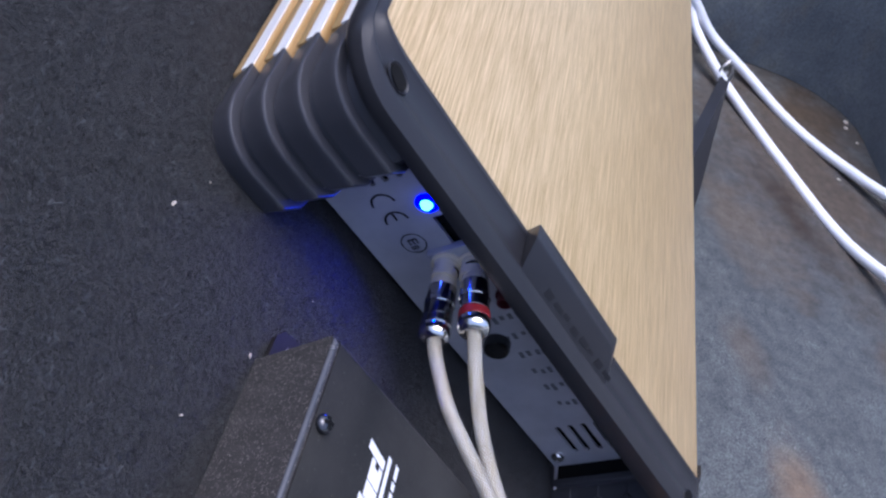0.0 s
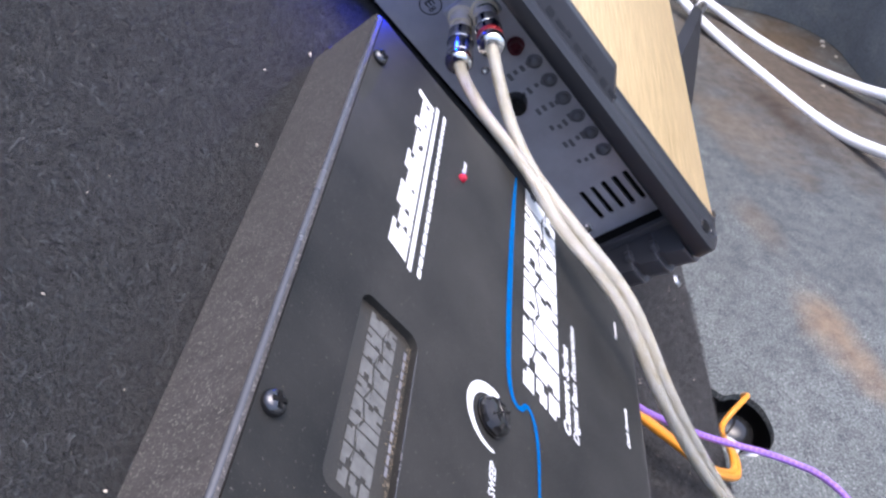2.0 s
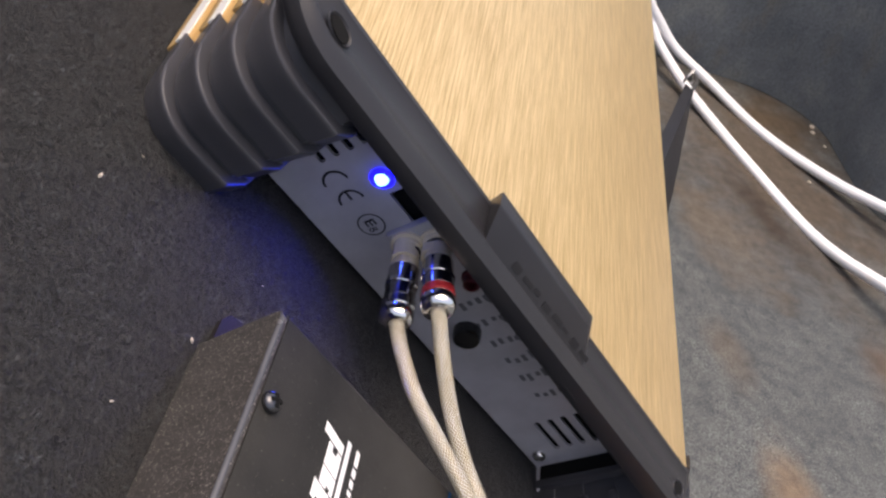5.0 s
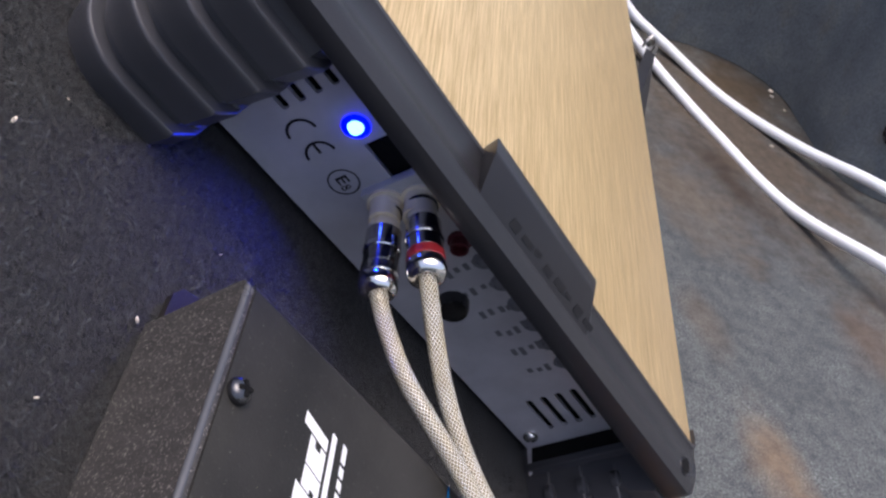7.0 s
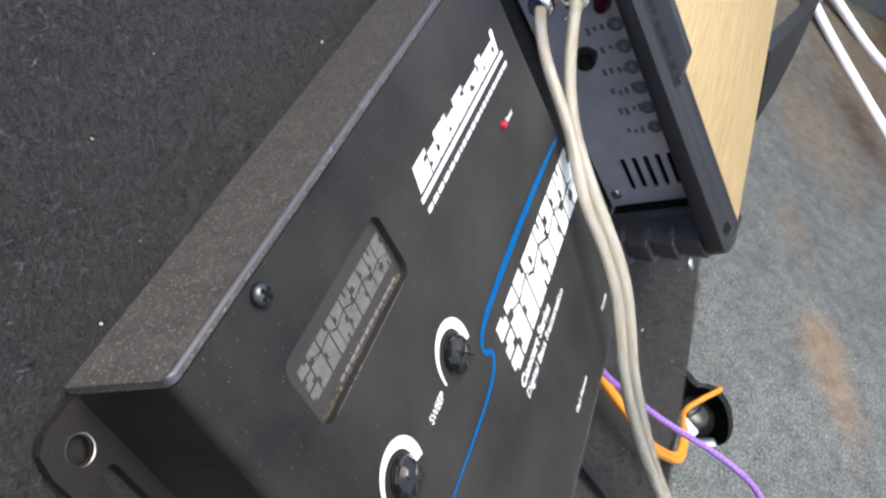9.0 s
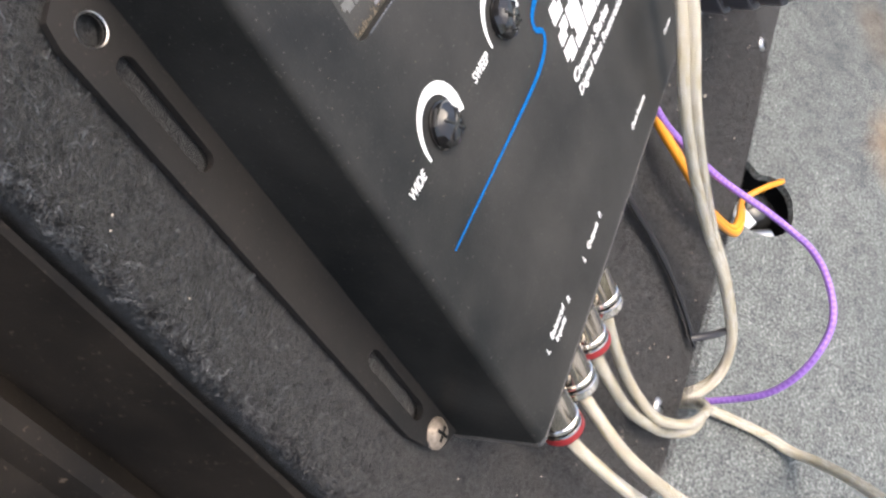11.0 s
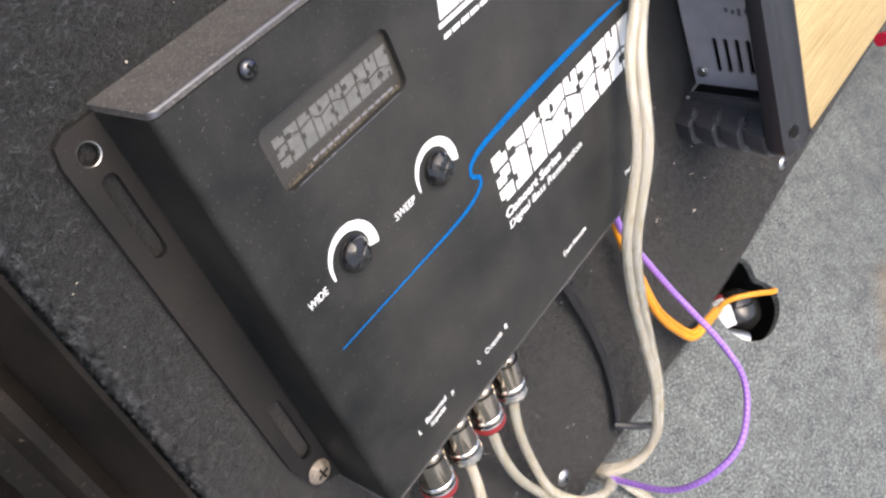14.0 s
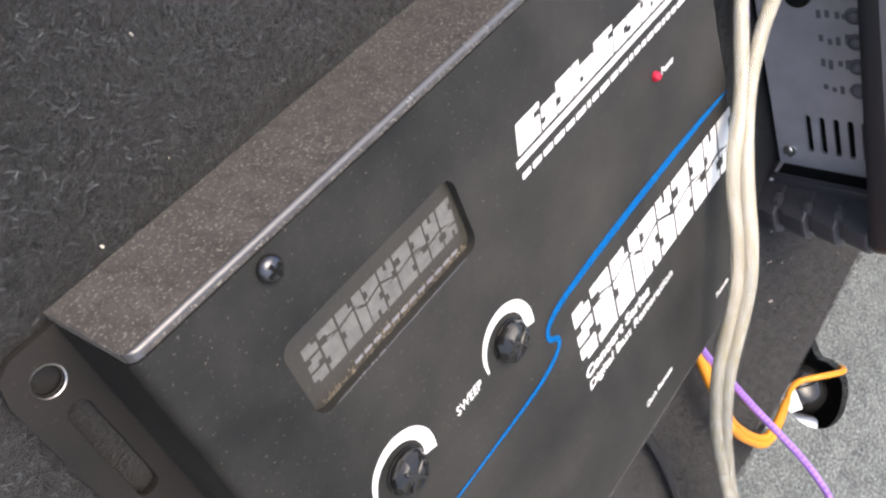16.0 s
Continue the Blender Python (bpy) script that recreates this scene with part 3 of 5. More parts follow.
def add_floor():
    bm = bmesh.new()
    plate(bm, [(-1.2, -1.7), (1.6, -1.7), (1.6, 0.6), (-1.2, 0.6)], [hole_outline()], -0.006, 0.0)
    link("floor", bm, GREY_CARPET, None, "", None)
    tagged(bpy.data.objects["floor"], "worn blue-grey load floor carpet with rusty brown stains", "floor", kind="structure")
    # cup below the cut, its walls painted near-black as shade
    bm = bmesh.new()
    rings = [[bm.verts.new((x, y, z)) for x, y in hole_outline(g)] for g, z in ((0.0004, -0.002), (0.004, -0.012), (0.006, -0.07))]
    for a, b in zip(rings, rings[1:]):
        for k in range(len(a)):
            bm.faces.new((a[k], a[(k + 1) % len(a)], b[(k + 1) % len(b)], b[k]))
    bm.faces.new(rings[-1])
    tagged(link("floor_hole_well", bm, OPENING_SHADE, None, "", 60), "well painted near-black for the shade under the floor's cable hole", "cable hole", kind="structure")


def add_shell():
    """The load space around: far side, kick wall under the board, unseen walls added behind and opposite."""
    def slab(name, mat, x0, x1, y0, y1, z0, z1, label, bev=0.004):
        bm = bmesh.new()
        box(bm, x0, x1, y0, y1, z0, z1, bev)
        tagged(link(name, bm, mat, None, "", 40), label, "wall", kind="structure")
    def bend(cx, cy, r, a0, a1):
        return [(cx + r * math.cos(radians(a0 + (a1 - a0) * k / 8)), cy + r * math.sin(radians(a0 + (a1 - a0) * k / 8))) for k in range(9)]
    bm = bmesh.new()
    prism(bm, [(1.53, 0.6), (1.41, 0.6), (1.41, -0.54)] + bend(1.27, -0.54, 0.14, 0, -90) + bend(1.10, -0.76, 0.08, 90, 180) + [(1.02, -1.68), (1.53, -1.68)], 0.001, 0.30)
    tagged(link("wall_side", bm, DARK_TRIM, None, "", 40), "dark blue-black scuffed side lining with a rounded wheel housing", "wall", kind="structure")
    slab("wall_under_board", DARK_TRIM, -0.06, 1.395, -0.225, -0.210, 0.001, 0.042, "dark kick wall under the sloped board")
    # unseen wall added to close the space; its height limits low sky light
    slab("wall_opposite_unseen", DARK_TRIM, -0.95, -0.90, -0.95, 0.6, 0.001, 0.30, "unseen dark wall added opposite to close the load space and limit low sky light")
    slab("wall_behind", DARK_TRIM, -1.2, 1.395, 0.36, 0.40, 0.001, 0.56, "dark wall behind the top of the sloped board")
    # unseen ground, added pale so it bounces light and brightens the horizon
    bm = bmesh.new()
    box(bm, -60, 60, -60, 60, -0.75, -0.70)
    tagged(link("ground", bm, CONCRETE, None, "", None), "unseen pale concrete ground added outside the vehicle to bounce light", "ground", kind="structure")


def add_lint():
    """Pale crumbs caught in the carpets and grains of dust on the processor's face."""
    r3 = random.Random(21)
    bm = bmesh.new()
    spots = [(0.1895, 0.0105), (0.30, 0.05), (0.21, 0.06), (0.118, 0.014), (0.263, -0.272)]
    for k in range(230):
        x, y = spots[k] if k < len(spots) else (r3.uniform(-0.065, 0.40), r3.choice((r3.uniform(-0.345, -0.19), r3.uniform(-0.345, 0.20))))
        if -0.047 < x < 0.21 and -0.176 < y < 0.009 or x > 0.25 and y > -0.22 and y < 0.09:
            continue
        s = r3.uniform(0.0002, 0.0005) if k >= len(spots) else 0.0008
        m = pose(x, y, 0.0012, r3.uniform(-60, 60), r3.uniform(-60, 60), r3.uniform(0, 360)) @ Matrix.Diagonal((s * r3.uniform(0.9, 1.8), s * r3.uniform(0.6, 1), s * 0.6, 1))
        bmesh.ops.create_icosphere(bm, subdivisions=1, radius=1.0, matrix=m)
    for x, y, s in ((1.307, -0.660, 0.0050), (1.285, -0.655, 0.0042), (1.245, -0.665, 0.0028), (1.10, -0.600, 0.0026)):
        m = BOARD.inverted() @ pose(x, y, 0.4 * s, 0, 0, r3.uniform(0, 360)) @ Matrix.Diagonal((s * 1.3, s, s * 0.5, 1))
        bmesh.ops.create_icosphere(bm, subdivisions=1, radius=1.0, matrix=m)
    ob = link("lint", bm, LINT, None, "", 60)
    ob.matrix_world = BOARD
    tagged(ob, "pale crumbs and lint caught in the carpets", "lint", kind="stuff")
    bm = bmesh.new()
    for k in range(150):
        s = r3.uniform(0.00008, 0.00018)
        m = pose(r3.uniform(-0.026, 0.188), r3.uniform(-0.170, 0.004), 0.0345 + 0.4 * s, 0, 0, r3.uniform(0, 360)) @ Matrix.Diagonal((s * r3.uniform(0.9, 2.0), s, s * 0.5, 1))
        bmesh.ops.create_icosphere(bm, subdivisions=1, radius=1.0, matrix=m)
    ob = link("dust_grains", bm, GRIT, None, "", 60)
    ob.matrix_world = BOARD
    tagged(ob, "tan dust grains strewn over the black box's face", "dust", kind="stuff")


# ---- the amplifier ----
def rib_outline(grow=0.0):
    """Plan of one rib of the finned end piece: a slanted inner flank, a rounded outer corner."""
    pts = [(0.0015, 0.1172), (-0.0228 - grow, 0.1255), (-0.0300 - grow, 0.132)]
    cx, cy, r = -0.0098, 0.1495, 0.0198 + grow
    for k in range(9):
        a = radians(180 - 90 * k / 8)
        pts.append((cx + r * math.cos(a), cy + r * math.sin(a)))
    pts.append((0.0088, cy + r))
    return pts


def add_amplifier():
    A = BOARD @ pose(0.280, -0.100, 0.0, 0, -4.0, 4.5)
    amp = thing("amplifier", A, "car amplifier with brushed gold lid and black finned end caps", "amplifier")
    LID, B0, B1 = 0.072, -0.1178, 0.174
    # gold extrusion: lid and core
    bm = bmesh.new()
    box(bm, 0.0080, 0.560, -0.090, 0.152, 0.0, 0.064, 0.002)
    part("body", bm, GOLD_FIN, amp, "gold aluminium core of the case")
    bm = bmesh.new()
    box(bm, -0.006, 0.560, B0 + 0.004, B1 - 0.005, 0.0640, LID, 0.0012, 2)
    part("lid", bm, GOLD, amp, "brushed gold aluminium lid")
    for side in (1, -1):
        for k in range(4):
            z = 0.0006 + 0.0152 * k
            bm = bmesh.new()
            y0, y1 = (0.150, 0.1682) if side > 0 else (-0.108, -0.088)
            box(bm, 0.0089, 0.560, y0, y1, z, z + 0.0110, 0.0006, 2)
            fin = part("cooling_fin", bm, GOLD_FIN, amp, "gold cooling fin")
            bm = bmesh.new()
            ya = y1 if side > 0 else y0
            box(bm, 0.0090, 0.5595, ya - 0.0005, ya + 0.0005, z + 0.0050, z + 0.0106)
            part("fin_edge", bm, FIN_REFLECTION, fin, "pale strip painted as the bright reflection on a fin edge")
    # black end cap: ribs on both ends of the connector recess
    def flank(grow, side):
        return rib_outline(grow) if side > 0 else [(x * 0.915, -0.0935 - (y - 0.1172) * 0.56) for x, y in rib_outline(grow)]
    for side in (1, -1):
        for k in range(4):
            bm = bmesh.new()
            z = 0.0003 + 0.0152 * k
            lo, up = flank(-0.0026, side), flank(0.0, side)
            rings = [[bm.verts.new((x, y, zz)) for x, y in o] for o, zz in ((lo, z), (flank(-0.0010, side), z + 0.0070), (up, z + 0.0102), (up, z + 0.0120))]
            for c, e in zip(rings, rings[1:]):
                for j in range(len(c)):
                    bm.faces.new((c[j], c[(j + 1) % len(c)], e[(j + 1) % len(c)], e[j]))
            bm.faces.new(rings[0])
            top = bm.faces.new(rings[-1])
            bmesh.ops.bevel(bm, geom=list(top.edges), offset=0.0007, segments=2, profile=0.5, affect="EDGES")
            part("cap_rib", bm, LIT_PLASTIC, amp, "", 22)
        for k in range(3):
            bm = bmesh.new()
            lathe(bm, [(0.0034, -0.002), (0.0034, 0.0006), (0.0026, 0.0012), (0, 0.0013)], 16)
            boss = part("moulded_boss", bm, LIT_PLASTIC, amp)
            boss.matrix_local = pose(-0.0185 if side > 0 else -0.020, 0.1285 if side > 0 else -0.0985, 0.0125 + 0.0152 * k)
        bm = bmesh.new()
        prism(bm, flank(-0.0048, side), 0.0, 0.062)
        part("cap_core", bm, LIT_PLASTIC, amp)
    # rim of the lid: a long bumper with a chamfered front and rounded ends
    bm = bmesh.new()
    def rim(out):
        pts, shrink = [], 0.029 - out
        for y0, sign, r, a0 in ((B0, 1, 0.012, 270), (B1, -1, 0.024, 180)):
            cy, ry = y0 + sign * r, r - 0.2 * shrink
            for k in range(9):
                a = radians(a0 - 90 * k / 8)
                w = min(r, max(out - 0.0005, 0.0005))
                pts.append((-out + w + w * math.cos(a), cy + ry * math.sin(a)))
        return [(0.004, B0 + shrink * 0.2), *pts, (0.010, B1 - shrink * 0.2)]
    def lip(z, deep, y):
        """Height of the rim's lower lip, which sinks towards the lower end of the case."""
        return z + (deep - z) * min(1.0, max(0.0, (0.085 - y) / 0.15))
    loops = [[bm.verts.new((x, y, lip(z, deep, y))) for x, y in rim(out)] for out, z, deep in ((0.012, 0.0597, 0.0582), (0.0235, 0.0612, 0.0584), (0.0280, 0.0636, 0.0592), (0.0290, 0.0662, 0.0610), (0.0284, 0.0694, 0.0692), (0.0250, 0.0706, 0.0706), (0.0225, 0.0716, 0.0716), (0.0205, 0.0716, 0.0716), (0.0190, 0.0709, 0.0709), (0.0095, 0.0729, 0.0729), (0.0085, 0.0738, 0.0738), (0.0065, 0.0738, 0.0738))]
    for a, b in zip(loops, loops[1:]):
        for k in range(len(a) - 1):
            bm.faces.new((a[k], a[k + 1], b[k + 1], b[k]))
    bm.faces.new(loops[0])
    deep = [bm.verts.new((v.co.x + 0.0002, v.co.y, LID - 0.002)) for v in loops[-1]]
    for k in range(len(deep) - 1):
        bm.faces.new((loops[-1][k], loops[-1][k + 1], deep[k + 1], deep[k]))
    rim_ob = part("rim", bm, RIM_PLASTIC, amp, "black plastic rim with chamfered front")
    for x, y, turn in ((-0.0165, 0.1550, 70), (-0.0205, -0.1000, 110)):
        bm = bmesh.new()
        prism(bm, rounded(-0.0042, 0.0042, -0.0026, 0.0026, 0.0025), -0.003, 0.0004)
        ob = part("bolt_slot", bm, OPENING_SHADE, rim_ob)
        ob.matrix_local = pose(x, y, 0.0739 + 0.195 * (x + 0.009), 0, -11, 0) @ pose(0, 0, 0, 0, 0, turn)
        bm = bmesh.new()
        lathe(bm, [(0.0042, -0.0004), (0.0054, 0.0006), (0.0058, 0.0)], 20)
        bm.transform(Matrix.Diagonal((1.0, 0.68, 1.0, 1.0)))
        ob = part("slot_lip", bm, RIM_PLASTIC, rim_ob)
        ob.matrix_local = pose(x, y, 0.0739 + 0.195 * (x + 0.009), 0, -11, 0) @ pose(0, 0, 0, 0, 0, turn)
    # raised name plate over the rim, leaning back
    bm = bmesh.new()
    lowq = [(-0.0292, 0.0645), (-0.0292, -0.0155), (-0.003, -0.0155), (-0.003, 0.0700)]
    vs = [bm.verts.new((x, y, z)) for (x, y), z in zip(lowq, (0.0640, 0.0640, 0.068, 0.068))] + [bm.verts.new((x, y, z)) for x, y, z in ((-0.0140, 0.0755, 0.0800), (-0.0140, 0.0070, 0.0800), (-0.0060, 0.0040, 0.0800), (-0.0060, 0.0745, 0.0800))]
    for f in ((0, 1, 5, 4), (1, 2, 6, 5), (2, 3, 7, 6), (3, 0, 4, 7), (4, 5, 6, 7), (3, 2, 1, 0)):
        bm.faces.new([vs[k] for k in f])
    bmesh.ops.bevel(bm, geom=bm.edges[:], offset=0.0008, segments=2, affect="EDGES", profile=0.5)
    badge = part("name_plate", bm, RIM_PLASTIC, amp, "raised black plate with a worn embossed mark")
    # connector panel, openings cut through
    slots = [rounded(-0.0815, -0.0585, z - 0.0015, z + 0.0015, 0.0013, 3) for z in (0.0212, 0.0279, 0.0346, 0.0413, 0.0478)]
    vents = [rounded(0.1095, 0.1165, z - 0.0014, z + 0.0014, 0.001, 3) for z in (0.0262, 0.0325, 0.0388, 0.0450)]
    socket = [(0.0708, 0.0390), (0.0870, 0.0390), (0.0870, 0.0475), (0.0708, 0.0475)]
    bm = bmesh.new()
    plate(bm, [(-0.0930, 0.004), (0.1168, 0.004), (0.1168, 0.0605), (-0.0930, 0.0605)], [*slots, *vents, socket], 0.0, 0.0015)
    TURN_UP = Matrix(((0, 0, -1, 0.0015), (1, 0, 0, 0), (0, 1, 0, 0), (0, 0, 0, 1)))
    bm.transform(TURN_UP)
    panel = part("connector_panel", bm, PANEL_GREY, amp, "grey metal panel with sockets, printed marks and vent slots", None)
    bm = bmesh.new()
    box(bm, 0.0045, 0.0060, -0.0930, 0.1168, 0.0005, 0.060)
    part("panel_backing", bm, OPENING_SHADE, amp)

    def on_panel(name, bm, mat, label="", lift=0.0, smooth=40):
        bm.transform(TURN_UP @ pose(0, 0, 0.0015 + lift))
        return part(name, bm, mat, panel, label, smooth)
    # blue power light
    bm = bmesh.new()
    lathe(bm, [(0.0026, -0.002), (0.0026, 0.0012), (0.0018, 0.0027), (0, 0.0031)], 16, pose(0.0944, 0.0411, 0))
    led = on_panel("power_light", bm, BLUE_GLOW, "glowing blue power light")
    # self-glowing ring added to imitate the halo round the light
    bm = bmesh.new()
    lathe(bm, [(0.0026, 0.0), (0.0044, 0.0), (0.0046, 0.0006), (0.0027, 0.0012)], 20, pose(0.0944, 0.0411, 0))
    on_panel("halo_ring", bm, BLUE_HALO, "glowing blue ring added as the light's halo")
    # printed marks
    def arc(bm, cx, cy, r, w, a0, a1, n=14, z=0.0002):
        o = [(cx + (r + w / 2) * math.cos(radians(a0 + (a1 - a0) * k / n)), cy + (r + w / 2) * math.sin(radians(a0 + (a1 - a0) * k / n))) for k in range(n + 1)]
        i = [(cx + (r - w / 2) * math.cos(radians(a0 + (a1 - a0) * k / n)), cy + (r - w / 2) * math.sin(radians(a0 + (a1 - a0) * k / n))) for k in range(n + 1)]
        for k in range(n):
            bm.faces.new([bm.verts.new((*p, z)) for p in (o[k], o[k + 1], i[k + 1], i[k])])
    bm = bmesh.new()
    arc(bm, 0.1000, 0.0248, 0.0050, 0.0010, 270, 450)
    arc(bm, 0.0902, 0.0248, 0.0050, 0.0010, 270, 450)
    prism(bm, [(0.0908, 0.0243), (0.0948, 0.0243), (0.0948, 0.0253), (0.0908, 0.0253)], 0.0001, 0.0002)
    on_panel("conformity_mark", bm, DARK_INK, "dark printed conformity mark", 0, None)
    bm = bmesh.new()
    arc(bm, 0.0775, 0.0242, 0.0052, 0.0006, 0, 360, 28)
    prism(bm, [(0.0790, 0.0222), (0.0799, 0.0222), (0.0799, 0.0264), (0.0790, 0.0264)], 0.0001, 0.0002)
    for y in (0.0222, 0.0240, 0.0257):
        prism(bm, [(0.0768, y), (0.0790, y), (0.0790, y + 0.0007), (0.0768, y + 0.0007)], 0.0001, 0.0002)
    arc(bm, 0.0752, 0.0227, 0.0008, 0.0005, 0, 360, 10)
    arc(bm, 0.0752, 0.0244, 0.0007, 0.0005, 0, 360, 10)
    on_panel("approval_mark", bm, DARK_INK, "dark printed approval mark in a ring", 0, None)
    # pale block added where the panel catches a highlight
    bm = bmesh.new()
    box(bm, 0.0565, 0.0718, 0.0270, 0.0505, -0.001, 0.0030, 0.0008, 2)
    on_panel("jack_glint_block", bm, PANEL_GLINT, "pale block standing in for the panel's highlight round the input sockets")
    rc = random.Random(11)
    for k in range(6):
        y = 0.0246 - 0.0129 * k
        bm = bmesh.new()
        lathe(bm, [(0.0041, 0.0), (0.0040, 0.0006), (0.0033, 0.0008), (0.0031, 0.0002), (0, 0.0002)], 20, pose(y, 0.0468, 0))
        tr = on_panel("trimmer", bm, TRIM_GREY, "glossy grey trimmer bezel round a dome")
        bm = bmesh.new()
        lathe(bm, [(0.0027, 0.0002), (0.0027, 0.0008), (0.0020, 0.0017), (0.0010, 0.0021), (0, 0.0022)], 16, pose(y, 0.0468, 0))
        bm.transform(TURN_UP @ pose(0, 0, 0.0015))
        part("trimmer_screw", bm, TRIM_DOME, tr)
        for j in range(4):
            bm = bmesh.new()
            w = rc.uniform(0.0022, 0.0052)
            yc, zc = y + rc.uniform(-0.001, 0.001), (0.0420, 0.0385, 0.0345, 0.0310)[j] + rc.uniform(-0.0004, 0.0004)
            box(bm, yc - w / 2, yc + w / 2, zc, zc + 0.0020, 0, 0.0001)
            on_panel("printed_caption", bm, CAPTION_INK, "", 0, None)
    bm = bmesh.new()
    lathe(bm, [(0.0060, -0.0005), (0.0060, 0.004), (0.0054, 0.0055), (0.003, 0.006), (0, 0.006)], 20, pose(0.0104, 0.0259, 0))
    on_panel("gain_knob", bm, GLOSS_BLACK, "small glossy black knob")
    for (y, z, m, nm) in ((0.0373, 0.0445, DEEP_RED, "red"), (0.0650, 0.0332, IVORY, "pale"), (0.0616, 0.0440, IVORY, "pale")):
        bm = bmesh.new()
        s, h = (1.0, 0.009) if y > 0.05 else (0.66, 0.005)
        lathe(bm, [(0.0066 * s, -0.0005), (0.0066 * s, 0.0012), (0.0050 * s, 0.0014), (0.0050 * s, h), (0.0040 * s, h), (0.0040 * s, 0.001), (0, 0.001)], 20, pose(y, z, 0.003 if y > 0.05 else 0))
        on_panel("socket", bm, m, nm + " phono socket")
    bm = bmesh.new()
    lathe(bm, [(0.0036, 0.0), (0.0036, 0.0008), (0.0027, 0.0021), (0, 0.0025)], 16, pose(-0.0828, 0.0103, 0))
    on_panel("panel_screw", bm, BRIGHT_SCREW, "bright panel screw")
    bm = bmesh.new()
    lathe(bm, [(0.0025, 0.0), (0.0025, 0.0008), (0.0019, 0.0016), (0.0010, 0.0016), (0.0010, 0.0004), (0, 0.0004)], 14, pose(0.0344, 0.0246, 0))
    on_panel("socket_screw", bm, BRIGHT_SCREW, "small bright screw under the sockets")
    # shroud below the panel's end, and the ledge beneath it
    bm = bmesh.new()
    prism(bm, [(0.0024, 0.003), (-0.0125, 0.004), (-0.003, 0.015), (-0.0015, 0.050), (0.0024, 0.058)], -0.0945, -0.0932)
    bm.transform(Matrix(((1, 0, 0, 0), (0, 0, 1, 0), (0, 1, 0, 0), (0, 0, 0, 1))))
    part("shroud", bm, PANEL_GREY, amp)
    # thin box painted black as the shade in the gap, not cut in
    bm = bmesh.new()
    box(bm, -0.0072, 0.0008, -0.0932, -0.0922, 0.006, 0.054)
    part("recess", bm, OPENING_SHADE, amp, "flat black piece standing in for the shaded gap under the connector panel")
    bm = bmesh.new()
    box(bm, -0.0112, -0.0076, -0.0990, -0.0916, 0.004, 0.056, 0.0006, 2)
    part("ledge", bm, LIT_PLASTIC, amp, "moulded ledge below the panel")
    # embossed mark on the name plate, worn and unreadable
    for row, (z0, n, w) in enumerate(((0.0022, 8, 0.0062), (-0.0048, 7, 0.0058))):
        for k in range(n):
            bm = bmesh.new()
            y = 0.054 - (w + 0.0012) * k - 0.004 * row
            box(bm, z0 - 0.0012 + 0.0006 * (k % 3), z0 + 0.0018 - 0.0005 * (k % 2), y - w * (0.8, 1.0, 0.6)[k % 3], y, 0.0, 0.00015)
            ob = part("embossed_bar", bm, EMBOSS, badge)
            ob.matrix_local = pose(-0.0218, 0, 0.0719, 0, -46.5, 0)
    # packing feet between the case and the board it leans away from
    for x in (0.25, 0.52):
        for y in (-0.07, 0.12):
            bm = bmesh.new()
            box(bm, x - 0.012, x + 0.012, y - 0.012, y + 0.012, -0.0702 * x - 0.0005, 0.0010, 0.001)
            part("packing_foot", bm, LIT_PLASTIC, amp)
    return A


# ---- phono plugs and their cables ----
def add_plug(m, ring, label, length=0.034, fat=1.0, shell=None):
    """A chrome phono plug; its tip is at the origin and the cable leaves along +z."""
    e = thing("phono_plug", m, label, "cable plug", "phono plugs")
    k = length / 0.034
    late = 0.0075 if shell else 0.0
    far = 0.0040 if shell else 0.0

    def lathe(bm, profile, n):
        turned(bm, [(r * fat, z) for r, z in profile], n)
    bm = bmesh.new()
    lathe(bm, [(0.0058, 0.0), (0.0061, 0.0014), (0.0058, 0.0030), (0.0050, 0.0034), (0.0050, 0.009 * k), (0.0054, 0.0095 * k), (0.0054, 0.0125 * k)], 20)
    part("nose", bm, shell or IVORY, e)
    if not shell:
        bm = bmesh.new()
        lathe(bm, [(0.0050, 0.0040), (0.0056, 0.0042), (0.0056, 0.0050), (0.0050, 0.0052)], 24)
        part("insulating_ring", bm, GLOSS_BLACK, e, "thin black ring")
    bm = bmesh.new()
    lathe(bm, [(0.0050, 0.0115 * k), (0.0060, 0.012 * k), (0.0060, 0.0245 * k), (0.0055, 0.025 * k)], 24)
    part("barrel", bm, shell or DARK_CHROME, e, "dark polished barrel")
    bm = bmesh.new()
    lathe(bm, [(0.0061, (0.0175 + late) * k), (0.0064, (0.0178 + late) * k), (0.0064, (0.0193 + late) * k), (0.0061, (0.0196 + late) * k)], 24)
    part("ring", bm, CHROME, e)
    bm = bmesh.new()
    lathe(bm, [(0.0061, (0.0247 + far) * k), (0.0067 if shell else 0.0064, (0.0250 + far) * k), (0.0067 if shell else 0.0064, (0.0280 + far * 0.9) * k), (0.0061, (0.0283 + far * 0.9) * k)], 24)
    part("colour_band", bm, ring, e, "red band" if ring is RED_PLASTIC else "")
    bm = bmesh.new()
    lathe(bm, [(0.0062, 0.0283 * k), (0.0066, 0.0290 * k), (0.0066, 0.0315 * k), (0.0060, 0.0330 * k), (0.0045, 0.034 * k), (0.0030, 0.034 * k), (0.0028, 0.031 * k)], 24)
    part("end_collar", bm, shell or CHROME, e, "polished end collar")
    return e


